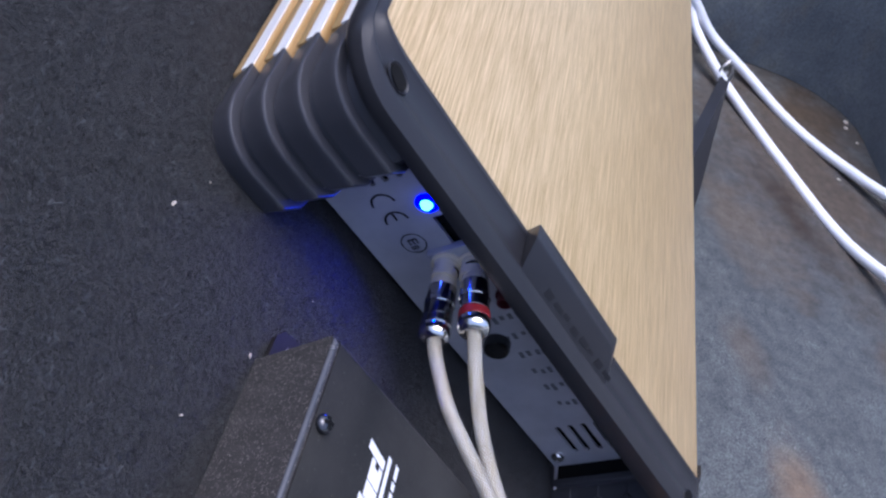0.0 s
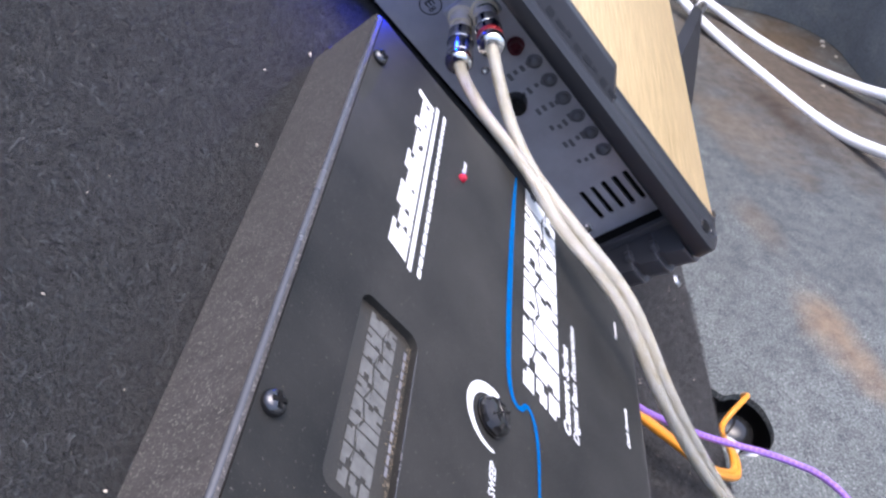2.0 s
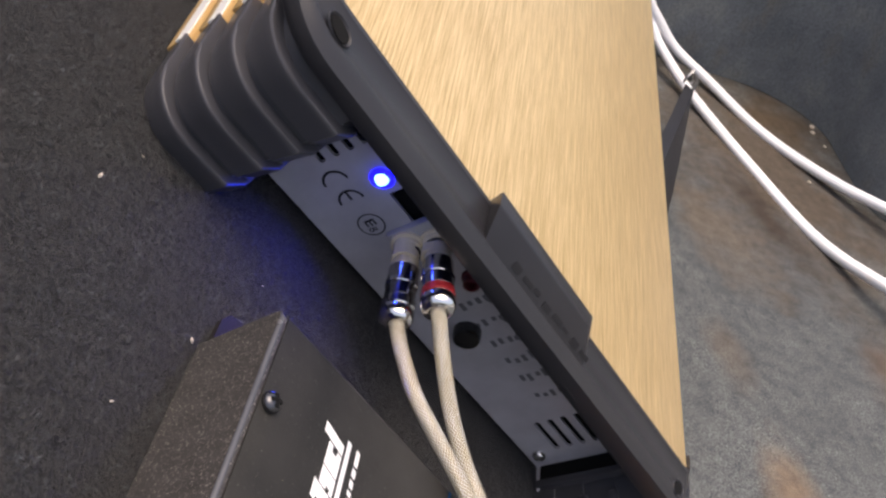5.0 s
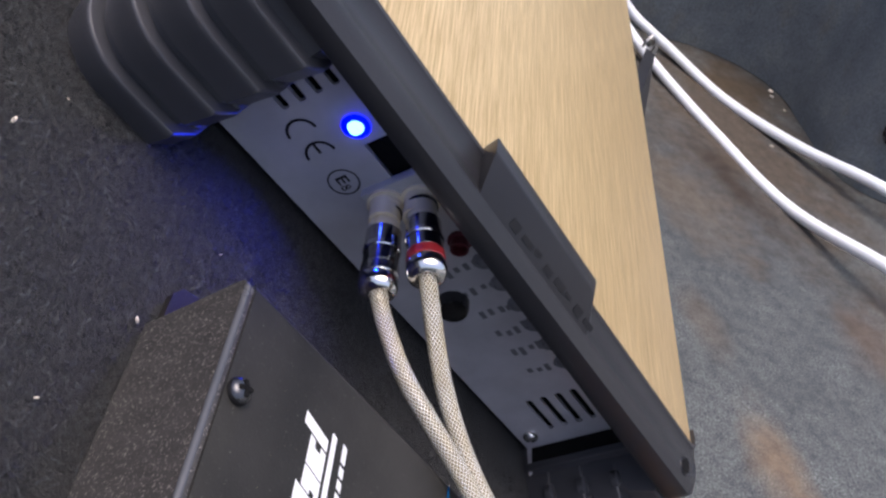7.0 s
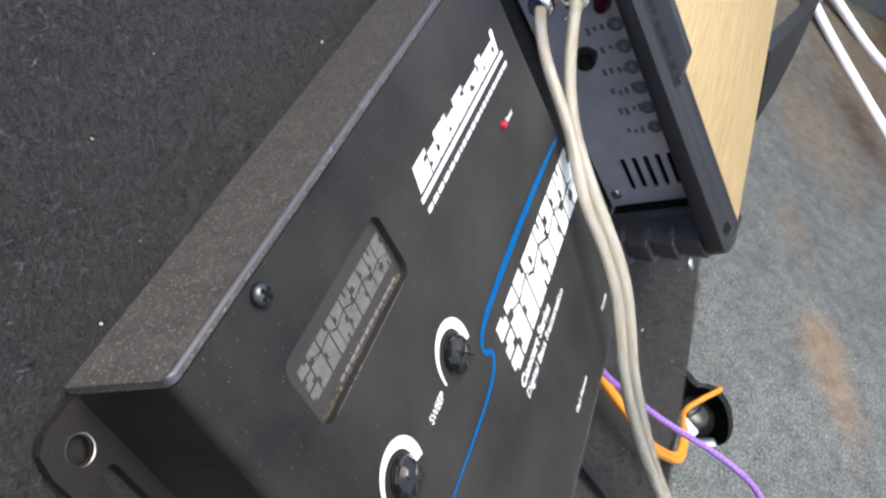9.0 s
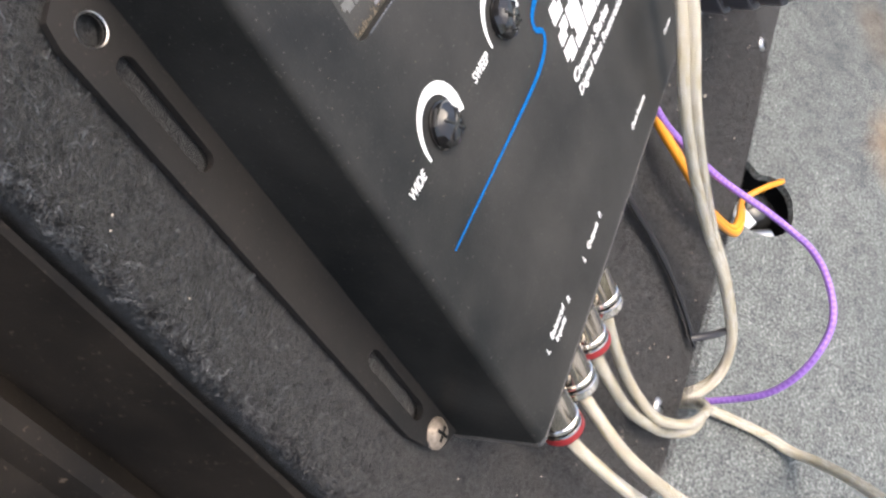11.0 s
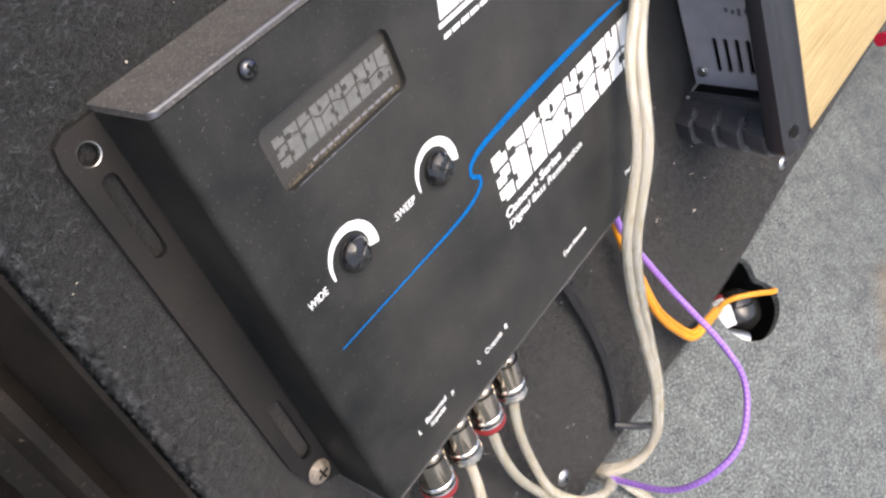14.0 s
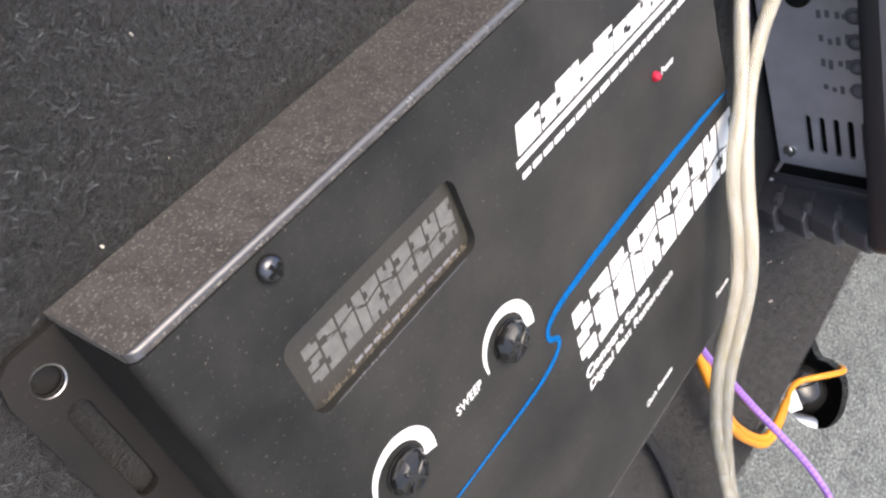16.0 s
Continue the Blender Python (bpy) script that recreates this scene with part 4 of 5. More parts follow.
def aim(tip, tail):
    """A pose at tip whose z runs towards tail."""
    d = Vector(tail) - Vector(tip)
    return Matrix.Translation(tip) @ d.to_track_quat("Z", "Y").to_matrix().to_4x4()


def add_cable(name, runs, radius, mat, label, category="cable", n=12, step=0.004, squash=1.0):
    e = thing(name, BOARD, label, category)
    for r in runs:
        bm = bmesh.new()
        tube(bm, r, radius, n, step, squash)
        part("strand", bm, mat, e, "", 60)
    return e

# ---- the bass processor ----
def add_processor():
    P = BOARD
    pr = thing("bass_processor", P, "black powder-coated audio processor box screwed flat to the board", "audio processor")
    X0, X1, Y0, Y1, H = -0.029, 0.1905, -0.172, 0.0080, 0.0345
    WIN = rounded(-0.0048, 0.0552, -0.0382, -0.0156, 0.0038)
    # chassis: upper and lower walls whose top edges roll over towards the face
    def rolled_wall(y, sign):
        bm = bmesh.new()
        r = 0.0012
        prof = [(y, 0.0012), (y, H - 0.0003 - r)]
        for k in range(1, 7):
            a = radians(90 * k / 6)
            prof.append((y - sign * r * (1 - math.cos(a)), H - 0.0003 - r + r * math.sin(a)))
        prof.append((y - sign * 0.0023, H - 0.0003))
        prof.append((y - sign * 0.0023, 0.0012))
        ends = []
        arc = [(0.0028 * (1 - math.cos(radians(a))), 0.0028 * (1 - math.sin(radians(a)))) for a in (0, 15, 30, 45, 60, 75, 90)]
        for x, drop in [(X0 + 0.0003 + d, s) for d, s in arc] + [(X1 - 0.0003 - d, s) for d, s in reversed(arc)]:
            ends.append([bm.verts.new((x, yy, min(zz, H - 0.0003 - drop))) for yy, zz in prof])
        for e0, e1 in zip(ends, ends[1:]):
            for k in range(len(prof)):
                j = (k + 1) % len(prof)
                bm.faces.new((e0[k], e0[j], e1[j], e1[k]))
        bm.faces.new(ends[0])
        bm.faces.new(ends[-1])
        # the roll gets the paler tone that carries its highlight
        for f in bm.faces:
            zs = [v.co.z for v in f.verts]
            if len(zs) == 4 and H - 0.0024 < sum(zs) / 4 < H - 0.00031 and sum(abs(v.co.y - y) for v in f.verts) / 4 < 0.0021:
                f.material_index = 1
        part("end_wall", bm, [COAT_DUSTY, GLINT_WORN_EDGE], pr, "dusty brown-grey steel wall with a rolled edge", 35)
    rolled_wall(Y1, 1)
    rolled_wall(Y0, -1)
    # cover: face and both sides folded from one sheet, with the window opening
    bm = bmesh.new()
    R, YA, YB = 0.0030, Y0 + 0.0026, Y1 - 0.0026
    prof = [(X0, 0.0014), (X0, H - R)] + [(X0 + R * (1 - math.cos(radians(15 * k))), H - R + R * math.sin(radians(15 * k))) for k in range(1, 6)] + [(X0 + R, H)]
    for flip in (False, True):
        q = [(X0 + X1 - x, z) if flip else (x, z) for x, z in prof]
        cols = [(bm.verts.new((x, YA, z)), bm.verts.new((x, YB, z))) for x, z in q]
        for c, e in zip(cols, cols[1:]):
            bm.faces.new((c[0], e[0], e[1], c[1]))
        for k in (0, 1):
            yy = YA if k == 0 else YB
            low = [bm.verts.new((x + (0.0012 if not flip else -0.0012) * (z < H - 0.0001), yy, z - 0.0012)) for x, z in q]
            for j in range(len(q) - 1):
                bm.faces.new((cols[j][k], cols[j + 1][k], low[j + 1], low[j]))
        if not flip:
            left_col = cols[-1]
        else:
            right_col = cols[-1]
    ring = [left_col[0], right_col[0], right_col[1], left_col[1]]
    edges = [bm.edges.get((a, b)) or bm.edges.new((a, b)) for a, b in zip(ring, ring[1:] + ring[:1])]
    win = [bm.verts.new((x, y, H)) for x, y in WIN]
    edges += [bm.edges.new((a, b)) for a, b in zip(win, win[1:] + win[:1])]
    bmesh.ops.triangle_fill(bm, use_beauty=True, use_dissolve=False, edges=edges, normal=(0, 0, 1))
    deep = [bm.verts.new((v.co.x, v.co.y, H - 0.0027)) for v in win]
    for k in range(len(win)):
        bm.faces.new((win[k], win[(k + 1) % len(win)], deep[(k + 1) % len(win)], deep[k]))
    for k, (c, e) in enumerate(((left_col[0], right_col[0]), (left_col[1], right_col[1]))):
        lo = [bm.verts.new((v.co.x, v.co.y, H - 0.0012)) for v in (c, e)]
        bm.faces.new((c, e, lo[1], lo[0]))
    face = part("cover", bm, COAT, pr, "matt black folded cover with printed markings", 25)
    bm = bmesh.new()
    prism(bm, rounded(-0.0070, 0.0574, -0.0405, -0.0134, 0.004), H - 0.0040, H - 0.0025)
    plate_ob = part("window_plate", bm, WINDOW_PLATE, pr, "dusty recessed plate with a worn grey logo", None)
    # grit lying along the lower edge of the recess, thickest in the middle, and the rubbed edge beneath it
    rg = random.Random(3)
    bm = bmesh.new()
    for k in range(300):
        gx = rg.uniform(-0.0015, 0.0530)
        gy = -0.0379 + abs(rg.gauss(0, 0.0011)) * (0.5 + 0.9 * math.sin(math.pi * (gx + 0.002) / 0.056))
        gs = rg.uniform(0.00008, 0.00026)
        bmesh.ops.create_icosphere(bm, subdivisions=1, radius=1.0, matrix=pose(gx, gy, H - 0.0024, 0, 0, rg.uniform(0, 90)) @ Matrix.Diagonal((gs * 1.5, gs, gs * 0.7, 1)))
    part("grit", bm, GRIT, plate_ob, "brown grit along the lower edge of the recess", 60)
    bm = bmesh.new()
    prism(bm, [(0.0005, -0.0384), (0.0500, -0.0384), (0.0500, -0.0380), (0.0005, -0.0380)], H - 0.0002, H + 0.0001)
    part("rubbed_edge", bm, GLINT_WORN_EDGE, face, "rubbed grey edge of the window", None)
    # mounting flanges with holes and slots
    for side in (0, 1):
        def fx(x):
            return x if side == 0 else X0 + X1 - x
        hole = [(fx(x), y) for x, y in circle(-0.0370, -0.0030, 0.0034, 18)]
        s1 = [(fx(x), y) for x, y in rounded(-0.0392, -0.0335, -0.0425, -0.0108, 0.0027, 5)]
        s2 = [(fx(x), y) for x, y in rounded(-0.0385, -0.0325, -0.1480, -0.1160, 0.0029, 5)]
        h2 = [(fx(x), y) for x, y in circle(-0.0350, -0.1580, 0.0030, 14)]
        out = [(fx(x), y) for x, y in [(X0 + 0.002, 0.0060), (-0.040, 0.0060), (-0.0440, 0.0038), (-0.0455, -0.002), (-0.0440, -0.146), (-0.0415, -0.156), (-0.035, -0.1650), (X0 + 0.002, -0.1680)]]
        bm = bmesh.new()
        plate(bm, out, [hole, s1, s2, h2], 0.0018, 0.0040)
        fl = part("mounting_flange", bm, FLANGE, pr, "black steel mounting flange with slots", None)
        bm = bmesh.new()
        lathe(bm, [(0.0033, 0.0002), (0.0035, 0.0014), (0.0038, 0.00155), (0.0040, 0.0010)], 24, pose(fx(-0.0370), -0.0030, 0.0026))
        part("hole_edge", bm, STEEL, fl, "bare worn edge of the hole")

    # cover screws
    def cover_screw(x, y):
        bm = bmesh.new()
        lathe(bm, [(0.0029, 0.0), (0.0031, 0.0008), (0.0029, 0.0016), (0.0023, 0.0023), (0.0013, 0.0027), (0, 0.0028)], 20, pose(x, y, H))
        s = part("cover_screw", bm, BLACK_STEEL, pr, "black cross-head screw")
        for a in (20, 110):
            bm = bmesh.new()
            box(bm, -0.0019, 0.0019, -0.00045, 0.00045, 0.0018, 0.0027)
            ob = part("cross_slot", bm, OPENING_SHADE, s)
            ob.matrix_local = pose(x, y, H + 0.0003, 0, 0, a)
    cover_screw(0.0029, 0.0013)
    cover_screw(0.1600, 0.0022)

    # knobs with their crescent scales
    def knob(x, y):
        bm = bmesh.new()
        n = 30
        for k in range(n):
            q = []
            for j in (k, k + 1):
                f = j / n
                a = radians(192 - 210 * f)
                w = 0.0007 + 0.0037 * f ** 0.75
                q.append(((x + 0.0115 * math.cos(a), y + 0.0115 * math.sin(a)), (x + (0.0115 - w) * math.cos(a), y + (0.0115 - w) * math.sin(a))))
            bm.faces.new([bm.verts.new((*p, H + 0.0002)) for p in (q[0][0], q[1][0], q[1][1], q[0][1])])
        part("crescent_scale", bm, WHITE_INK, face, "white printed crescent", None)
        bm = bmesh.new()
        prof = [(0.0066, 0.0001), (0.0066, 0.0006), (0.0062, 0.0007), (0.0062, 0.0016), (0.0058, 0.0026), (0.0050, 0.0034), (0.0038, 0.0040), (0.0024, 0.0043), (0, 0.0044)]
        lathe(bm, prof, 15, pose(x, y, H))
        rk = random.Random(round(x * 1e4))
        for v in bm.verts:
            if v.co.z > H + 0.0010:
                v.co += Vector((rk.uniform(-1, 1), rk.uniform(-1, 1), rk.uniform(-1, 1))) * 0.00032
        kn = part("knob", bm, KNOB_BLACK, pr, "small glossy black knob with chipped uneven facets", 16)
        for a in (35, 125):
            bm = bmesh.new()
            box(bm, -0.0044, 0.0044, -0.0005, 0.0005, 0.0026, 0.0047, 0.0003, 1)
            ob = part("grip_bar", bm, KNOB_BLACK, kn)
            ob.matrix_local = pose(x, y, H, 0, 0, a)
    knob(0.0525, -0.0715)
    knob(0.0060, -0.0715)
    # blue line: level, a short jog, then a long swelling sweep
    line = [(-0.0152, -0.0962, 0.0004), (0.02, -0.0963, 0.0006), (0.050, -0.0962, 0.0009), (0.062, -0.0950, 0.0011), (0.0685, -0.0925, 0.0011), (0.0702, -0.0900, 0.0011), (0.0692, -0.0882, 0.0011),
            (0.0668, -0.0865, 0.0011), (0.0668, -0.0835, 0.0012), (0.0695, -0.0812, 0.0013), (0.078, -0.0793, 0.0015), (0.100, -0.0784, 0.0018), (0.130, -0.0783, 0.0018), (0.160, -0.0788, 0.0015), (0.1780, -0.0795, 0.0010), (0.1885, -0.0802, 0.0004)]
    pts = glide(line, 0.0015)
    bm = bmesh.new()
    prev = None
    for i, p in enumerate(pts):
        d = pts[min(i + 1, len(pts) - 1)] - pts[max(i - 1, 0)]
        nrm = Vector((-d.y, d.x, 0)).normalized() * max(0.0003, p.z) * 0.85
        c = Vector((p.x, p.y, H + 0.0002))
        cur = (bm.verts.new(c + nrm), bm.verts.new(c - nrm))
        if prev:
            bm.faces.new((prev[0], prev[1], cur[1], cur[0]))
        prev = cur
    part("blue_line", bm, BLUE_INK, face, "printed blue line", None)

    # logos stand as plain notched blocks: each is a small grid of cells, leaning, with a jagged split across it
    def cells(bm, rows, x0, x1, y0, y1, z, lean, base, split=None, gap=0.0):
        nr, nc = len(rows), len(rows[0])
        for r, row in enumerate(rows):
            c = 0
            while c < nc:
                if row[c] == ".":
                    c += 1
                    continue
                e = c
                while e < nc and row[e] != ".":
                    e += 1
                xa, xb = x0 + (x1 - x0) * c / nc, x0 + (x1 - x0) * e / nc
                ya, yb = y1 - (y1 - y0) * (r + 1) / nr, y1 - (y1 - y0) * r / nr
                pieces = [((ya, ya), (yb, yb))]
                if split:
                    sa = split[0] + (split[1] - split[0]) * c / nc
                    sb = split[0] + (split[1] - split[0]) * e / nc
                    pieces = [((ya, ya), (min(yb, sa - gap), min(yb, sb - gap))), ((max(ya, sa + gap), max(ya, sb + gap)), (yb, yb))]
                for (la, lb), (ua, ub) in pieces:
                    if ua - la < 1e-5 and ub - lb < 1e-5:
                        continue
                    ua, ub = max(ua, la + 1e-6), max(ub, lb + 1e-6)
                    q = [(xa, la), (xb, lb), (xb, ub), (xa, ua)]
                    bm.faces.new([bm.verts.new((px + lean * (py - base), py, z)) for px, py in q])
                c = e

    EMBLEM = ((6.0, ("#####", "..###", "#####", "#####", ".####", "#####")), (5.6, ("####.", "#####", "#####", ".####", "#####", "#####")), (3.4, ("####", "####", "####", "####", "####", "####")),
              (5.6, ("#####", ".####", "#####", "####.", "#####", "##.##")), (5.4, ("##.##", "#####", "####.", "#####", ".####", "#####")), (6.4, ("######", "..####", "######", "######", "#####.", "######")),
              (5.2, ("#####", ".####", "#####", "###..", "#####", "#####")), (5.2, ("##.##", "#####", ".####", "#####", "####.", "#####")), (5.8, ("#####", "####.", "#####", "#####", ".####", "###.#")))

    def emblem(x, y, w, h, z, mat, parent):
        bm = bmesh.new()
        lean, u = 0.11, w / 56.5
        for k, rows in enumerate((("##.", "###", "###"), (".##", "###", "##."), ("###", "###", ".##"))):
            cells(bm, rows, x, x + 4.6 * u, y + h * (0.70 - 0.345 * k), y + h * (0.98 - 0.345 * k), z, lean, y)
        sx, level = x + 5.3 * u, (0.80, 0.66, 0.74, 0.56, 0.68, 0.50, 0.58, 0.40, 0.46, 0.30)
        for k, (ww, rows) in enumerate(EMBLEM):
            cells(bm, rows, sx, sx + ww * u * 0.93, y, y + h, z, lean, y, (y + h * level[k], y + h * level[k + 1]), h * 0.028)
            sx += ww * u * 1.04
        part("logo", bm, mat, parent, "notched blocks of a logo split by a jagged crack", None)
    emblem(0.0762, -0.1086, 0.1125, 0.0218, H + 0.0002, WHITE_INK, face)
    emblem(-0.0010, -0.0322, 0.0548, 0.0106, H - 0.0023, GREY_INK, plate_ob)
    for k in range(12):
        bm = bmesh.new()
        prism(bm, [(0.010 + 0.0034 * k, -0.0366), (0.0126 + 0.0034 * k, -0.0366), (0.0128 + 0.0034 * k, -0.0357), (0.0102 + 0.0034 * k, -0.0357)], H - 0.0024, H - 0.0023)
        part("caption_bar", bm, CAPTION_INK, plate_ob, "", None)
    # maker's mark: a bold slanted band of notched blocks over a rule, and a line of small unread bars
    bm = bmesh.new()
    x = 0.0786
    HOLED, NOTCHED = ("####", "###.", "####", "####", "####"), ("####", "####", ".###", "####")
    for w, tall, rows in ((0.0118, 1.0, HOLED), (0.0076, 0.74, NOTCHED), (0.0084, 1.0, ("####", "####", ".###", "####")), (0.0036, 1.0, ("##", "##", "##", "##", "##")), (0.0080, 0.74, NOTCHED), (0.0108, 1.0, HOLED), (0.0080, 0.74, ("####", "###.", "####")),
                          (0.0082, 0.74, ("####", "####", ".###", "####")), (0.0060, 0.96, ("####", ".###", "####", "####")), (0.0058, 0.74, NOTCHED), (0.0080, 0.74, ("####", "###.", "####")), (0.0036, 1.08, ("##", "##", "##"))):
        cells(bm, rows, x, x + w * 0.93, -0.0277, -0.0277 + 0.0082 * tall, H + 0.0002, 0.30, -0.0277)
        x += w
    slanted(bm, 0.0775, 0.1715, -0.0304, -0.0288, H + 0.0001, 0.30, -0.0277)
    part("maker_mark", bm, WHITE_INK, face, "white notched blocks and rule of a maker's mark", None)
    x, r2 = 0.0775, random.Random(5)
    while x < 0.1705:
        w = r2.uniform(0.0016, 0.0052)
        bm = bmesh.new()
        prism(bm, [(x, -0.0347), (x + w, -0.0347), (x + w + 0.0005, -0.0331), (x + 0.0005, -0.0331)], H + 0.0001, H + 0.0002)
        part("caption_bar", bm, WHITE_INK, face, "", None)
        x += w + 0.0011
    # words that can be read
    z = H + 0.0002
    for text, size, px, py, w, sh, bold in (("SWEEP", 0.0040, 0.0266, -0.0748, 0.0112, 0.15, 0.0), ("WIDE", 0.0040, -0.0183, -0.0750, 0.0088, 0.15, 0.0), ("Concert Series", 0.0052, 0.0755, -0.1150, 0.0415, 0.2, 0.00012),
                                            ("Digital Bass Restoration", 0.0046, 0.0755, -0.1202, 0.0565, 0.2, 0.0), ("Dash Remote", 0.0032, 0.1000, -0.1575, 0.0190, 0.2, 0.0), ("Remote", 0.0030, 0.1570, -0.1560, 0.0105, 0.2, 0.0),
                                            ("L", 0.0034, 0.0330, -0.1570, None, 0.1, 0.0), ("Outputs", 0.0034, 0.0385, -0.1568, 0.0118, 0.1, 0.0), ("R", 0.0034, 0.0530, -0.1566, None, 0.1, 0.0),
                                            ("L", 0.0034, -0.0060, -0.1555, None, 0.1, 0.0), ("Balanced", 0.0034, -0.0010, -0.1545, 0.0130, 0.1, 0.0), ("Inputs", 0.0034, 0.0005, -0.1578, 0.0092, 0.1, 0.0), ("R", 0.0034, 0.0150, -0.1562, None, 0.1, 0.0),
                                            ("Power", 0.0032, 0.1500, -0.0490, 0.0080, 0.2, 0.0)):
        lettering(text, size, px, py, z, face, WHITE_INK, "printed_caption", w, sh, 0.0, 1.0, bold)
    # red status light
    bm = bmesh.new()
    lathe(bm, [(0.0017, 0.0), (0.0017, 0.0008), (0.0011, 0.0018), (0, 0.0020)], 16, pose(0.1465, -0.0472, H))
    part("status_light", bm, RED_LENS, pr, "small red status light")
    # phono jacks along the lower wall
    for x in (0.0605, 0.0410, 0.0220, 0.0035):
        bm = bmesh.new()
        lathe(bm, [(0.0062, 0.0), (0.0062, 0.0016), (0.0046, 0.0020), (0.0046, 0.0060), (0, 0.0060)], 18, pose(x, -0.1715, 0.0165, 90, 0, 0))
        part("jack", bm, STEEL, pr)


# ---- small things on the board ----
def add_board_screw(x, y, mat, label, z=0.0, r=0.0052):
    e = thing("board_screw", BOARD @ pose(x, y, z), label, "screw", "screws in the board")
    bm = bmesh.new()
    lathe(bm, [(r, -0.0004), (r, 0.0006), (r * 0.8, 0.0018), (r * 0.4, 0.0026), (0, 0.0027)], 20)
    h = part("head", bm, mat, e)
    for a in (10, 100):
        bm = bmesh.new()
        box(bm, -r * 0.5, r * 0.5, -0.0005, 0.0005, 0.0016, 0.00285)
        ob = part("cross_slot", bm, OPENING_SHADE, h)
        ob.matrix_local = pose(0, 0, 0, 0, 0, a)


add_board()
add_floor()
add_shell()
A = add_amplifier()
add_processor()
add_board_screw(-0.0355, -0.1580, RUST, "rusty round-head screw through the processor's flange", 0.0038)
add_board_screw(0.079, -0.3200, STEEL, "bright zinc screw near the board's lower edge", 0.0)
add_board_screw(0.394, -0.334, STEEL, "bright zinc screw in the board beside the amplifier", 0.0)

# plugs: base on the socket, tail where the cable leaves
amp_plugs = [((0.2700, -0.0358, 0.0329), (0.2345, -0.0420, 0.0296), CHROME), ((0.2695, -0.0390, 0.0440), (0.2345, -0.0430, 0.0466), RED_PLASTIC)]
for a, b, ring in amp_plugs:
    add_plug(BOARD @ aim(a, b), ring, "chrome phono plug in the amplifier's input socket" + (", red band" if ring is RED_PLASTIC else ""), 0.037, 0.95)
box_plugs = [((0.0605, -0.1765, 0.0165), (0.0575, -0.216, 0.0150), CHROME), ((0.0410, -0.1765, 0.0165), (0.0385, -0.216, 0.0150), RED_PLASTIC),
             ((0.0220, -0.1765, 0.0165), (0.0200, -0.216, 0.0150), CHROME), ((0.0035, -0.1765, 0.0165), (0.0005, -0.216, 0.0150), RED_PLASTIC)]
for a, b, ring in box_plugs:
    add_plug(BOARD @ aim(a, b), ring, "chrome phono plug in the processor's lower socket" + (", red band" if ring is RED_PLASTIC else ""), 0.037, 1.26, BLACK_CHROME)

R = 0.0026
trunk = [(0.1705, -0.0998, 0.0452), (0.1542, -0.1365, 0.0495), (0.1392, -0.1782, 0.0430), (0.1423, -0.2214, 0.0346), (0.1504, -0.2665, 0.0268), (0.1527, -0.3124, 0.0231), (0.1464, -0.3540, 0.0175), (0.1330, -0.3700, 0.0080), (0.1180, -0.3680, -0.0060), (0.1100, -0.3560, -0.0260)]
def shift(pts, d):
    return [tuple(Vector(p) + Vector(d)) for p in pts]
def twist(pts, sign):
    """One strand of a flat pair whose flat side turns slowly along the run."""
    out = []
    for k, p in enumerate(pts):
        a = radians((62, 66, 58, 40, 15, 0, 0, 0, 0, 0)[k])
        out.append(tuple(Vector(p) + sign * 0.0021 * Vector((math.cos(a), -0.12, math.sin(a)))))
    return out
add_cable("signal_cable", [[(0.2350, -0.0420, 0.0298), (0.2277, -0.0463, 0.0298), (0.2115, -0.0543, 0.0331), (0.2008, -0.0647, 0.0363), (0.1872, -0.0800, 0.0405), *twist(trunk, -1)],
                           [(0.2350, -0.0430, 0.0466), (0.2212, -0.0552, 0.0430), (0.2083, -0.0687, 0.0400), (0.1925, -0.0838, 0.0405), *twist(trunk, 1)]], 0.0028, SILVER_BRAID,
          "silver braided twin phono cable from the amplifier across the processor", "audio cable")
add_cable("output_cable", [[(0.0575, -0.2155, 0.0150), (0.0550, -0.2370, 0.0126), (0.0570, -0.2680, 0.0090), (0.0592, -0.2975, 0.0116), (0.0703, -0.3188, 0.0182), (0.0860, -0.3310, 0.0212), (0.0953, -0.3400, 0.0152), (0.1060, -0.3560, 0.0060), (0.1080, -0.3620, -0.0120)],
                           [(0.0385, -0.2155, 0.0150), (0.0378, -0.2362, 0.0150), (0.0430, -0.2639, 0.0119), (0.0532, -0.2927, 0.0089), (0.0641, -0.3184, 0.0090), (0.0778, -0.3367, 0.0139), (0.0942, -0.3443, 0.0150), (0.1060, -0.3580, 0.0080), (0.1100, -0.3660, -0.0100)]], R, SILVER_BRAID,
          "silver braided twin phono cable hanging from the processor's outputs", "audio cable")
loop = [(0.0506, -0.3487, 0.1043), (0.0798, -0.3868, 0.0892), (0.1055, -0.4203, 0.0701), (0.1253, -0.4436, 0.0488), (0.1340, -0.4490, 0.0310), (0.1375, -0.4400, 0.0190), (0.1360, -0.4233, 0.0050), (0.1325, -0.4060, -0.0070), (0.1230, -0.3850, -0.0110), (0.1100, -0.3640, -0.0200), (0.1080, -0.3500, -0.0300)]
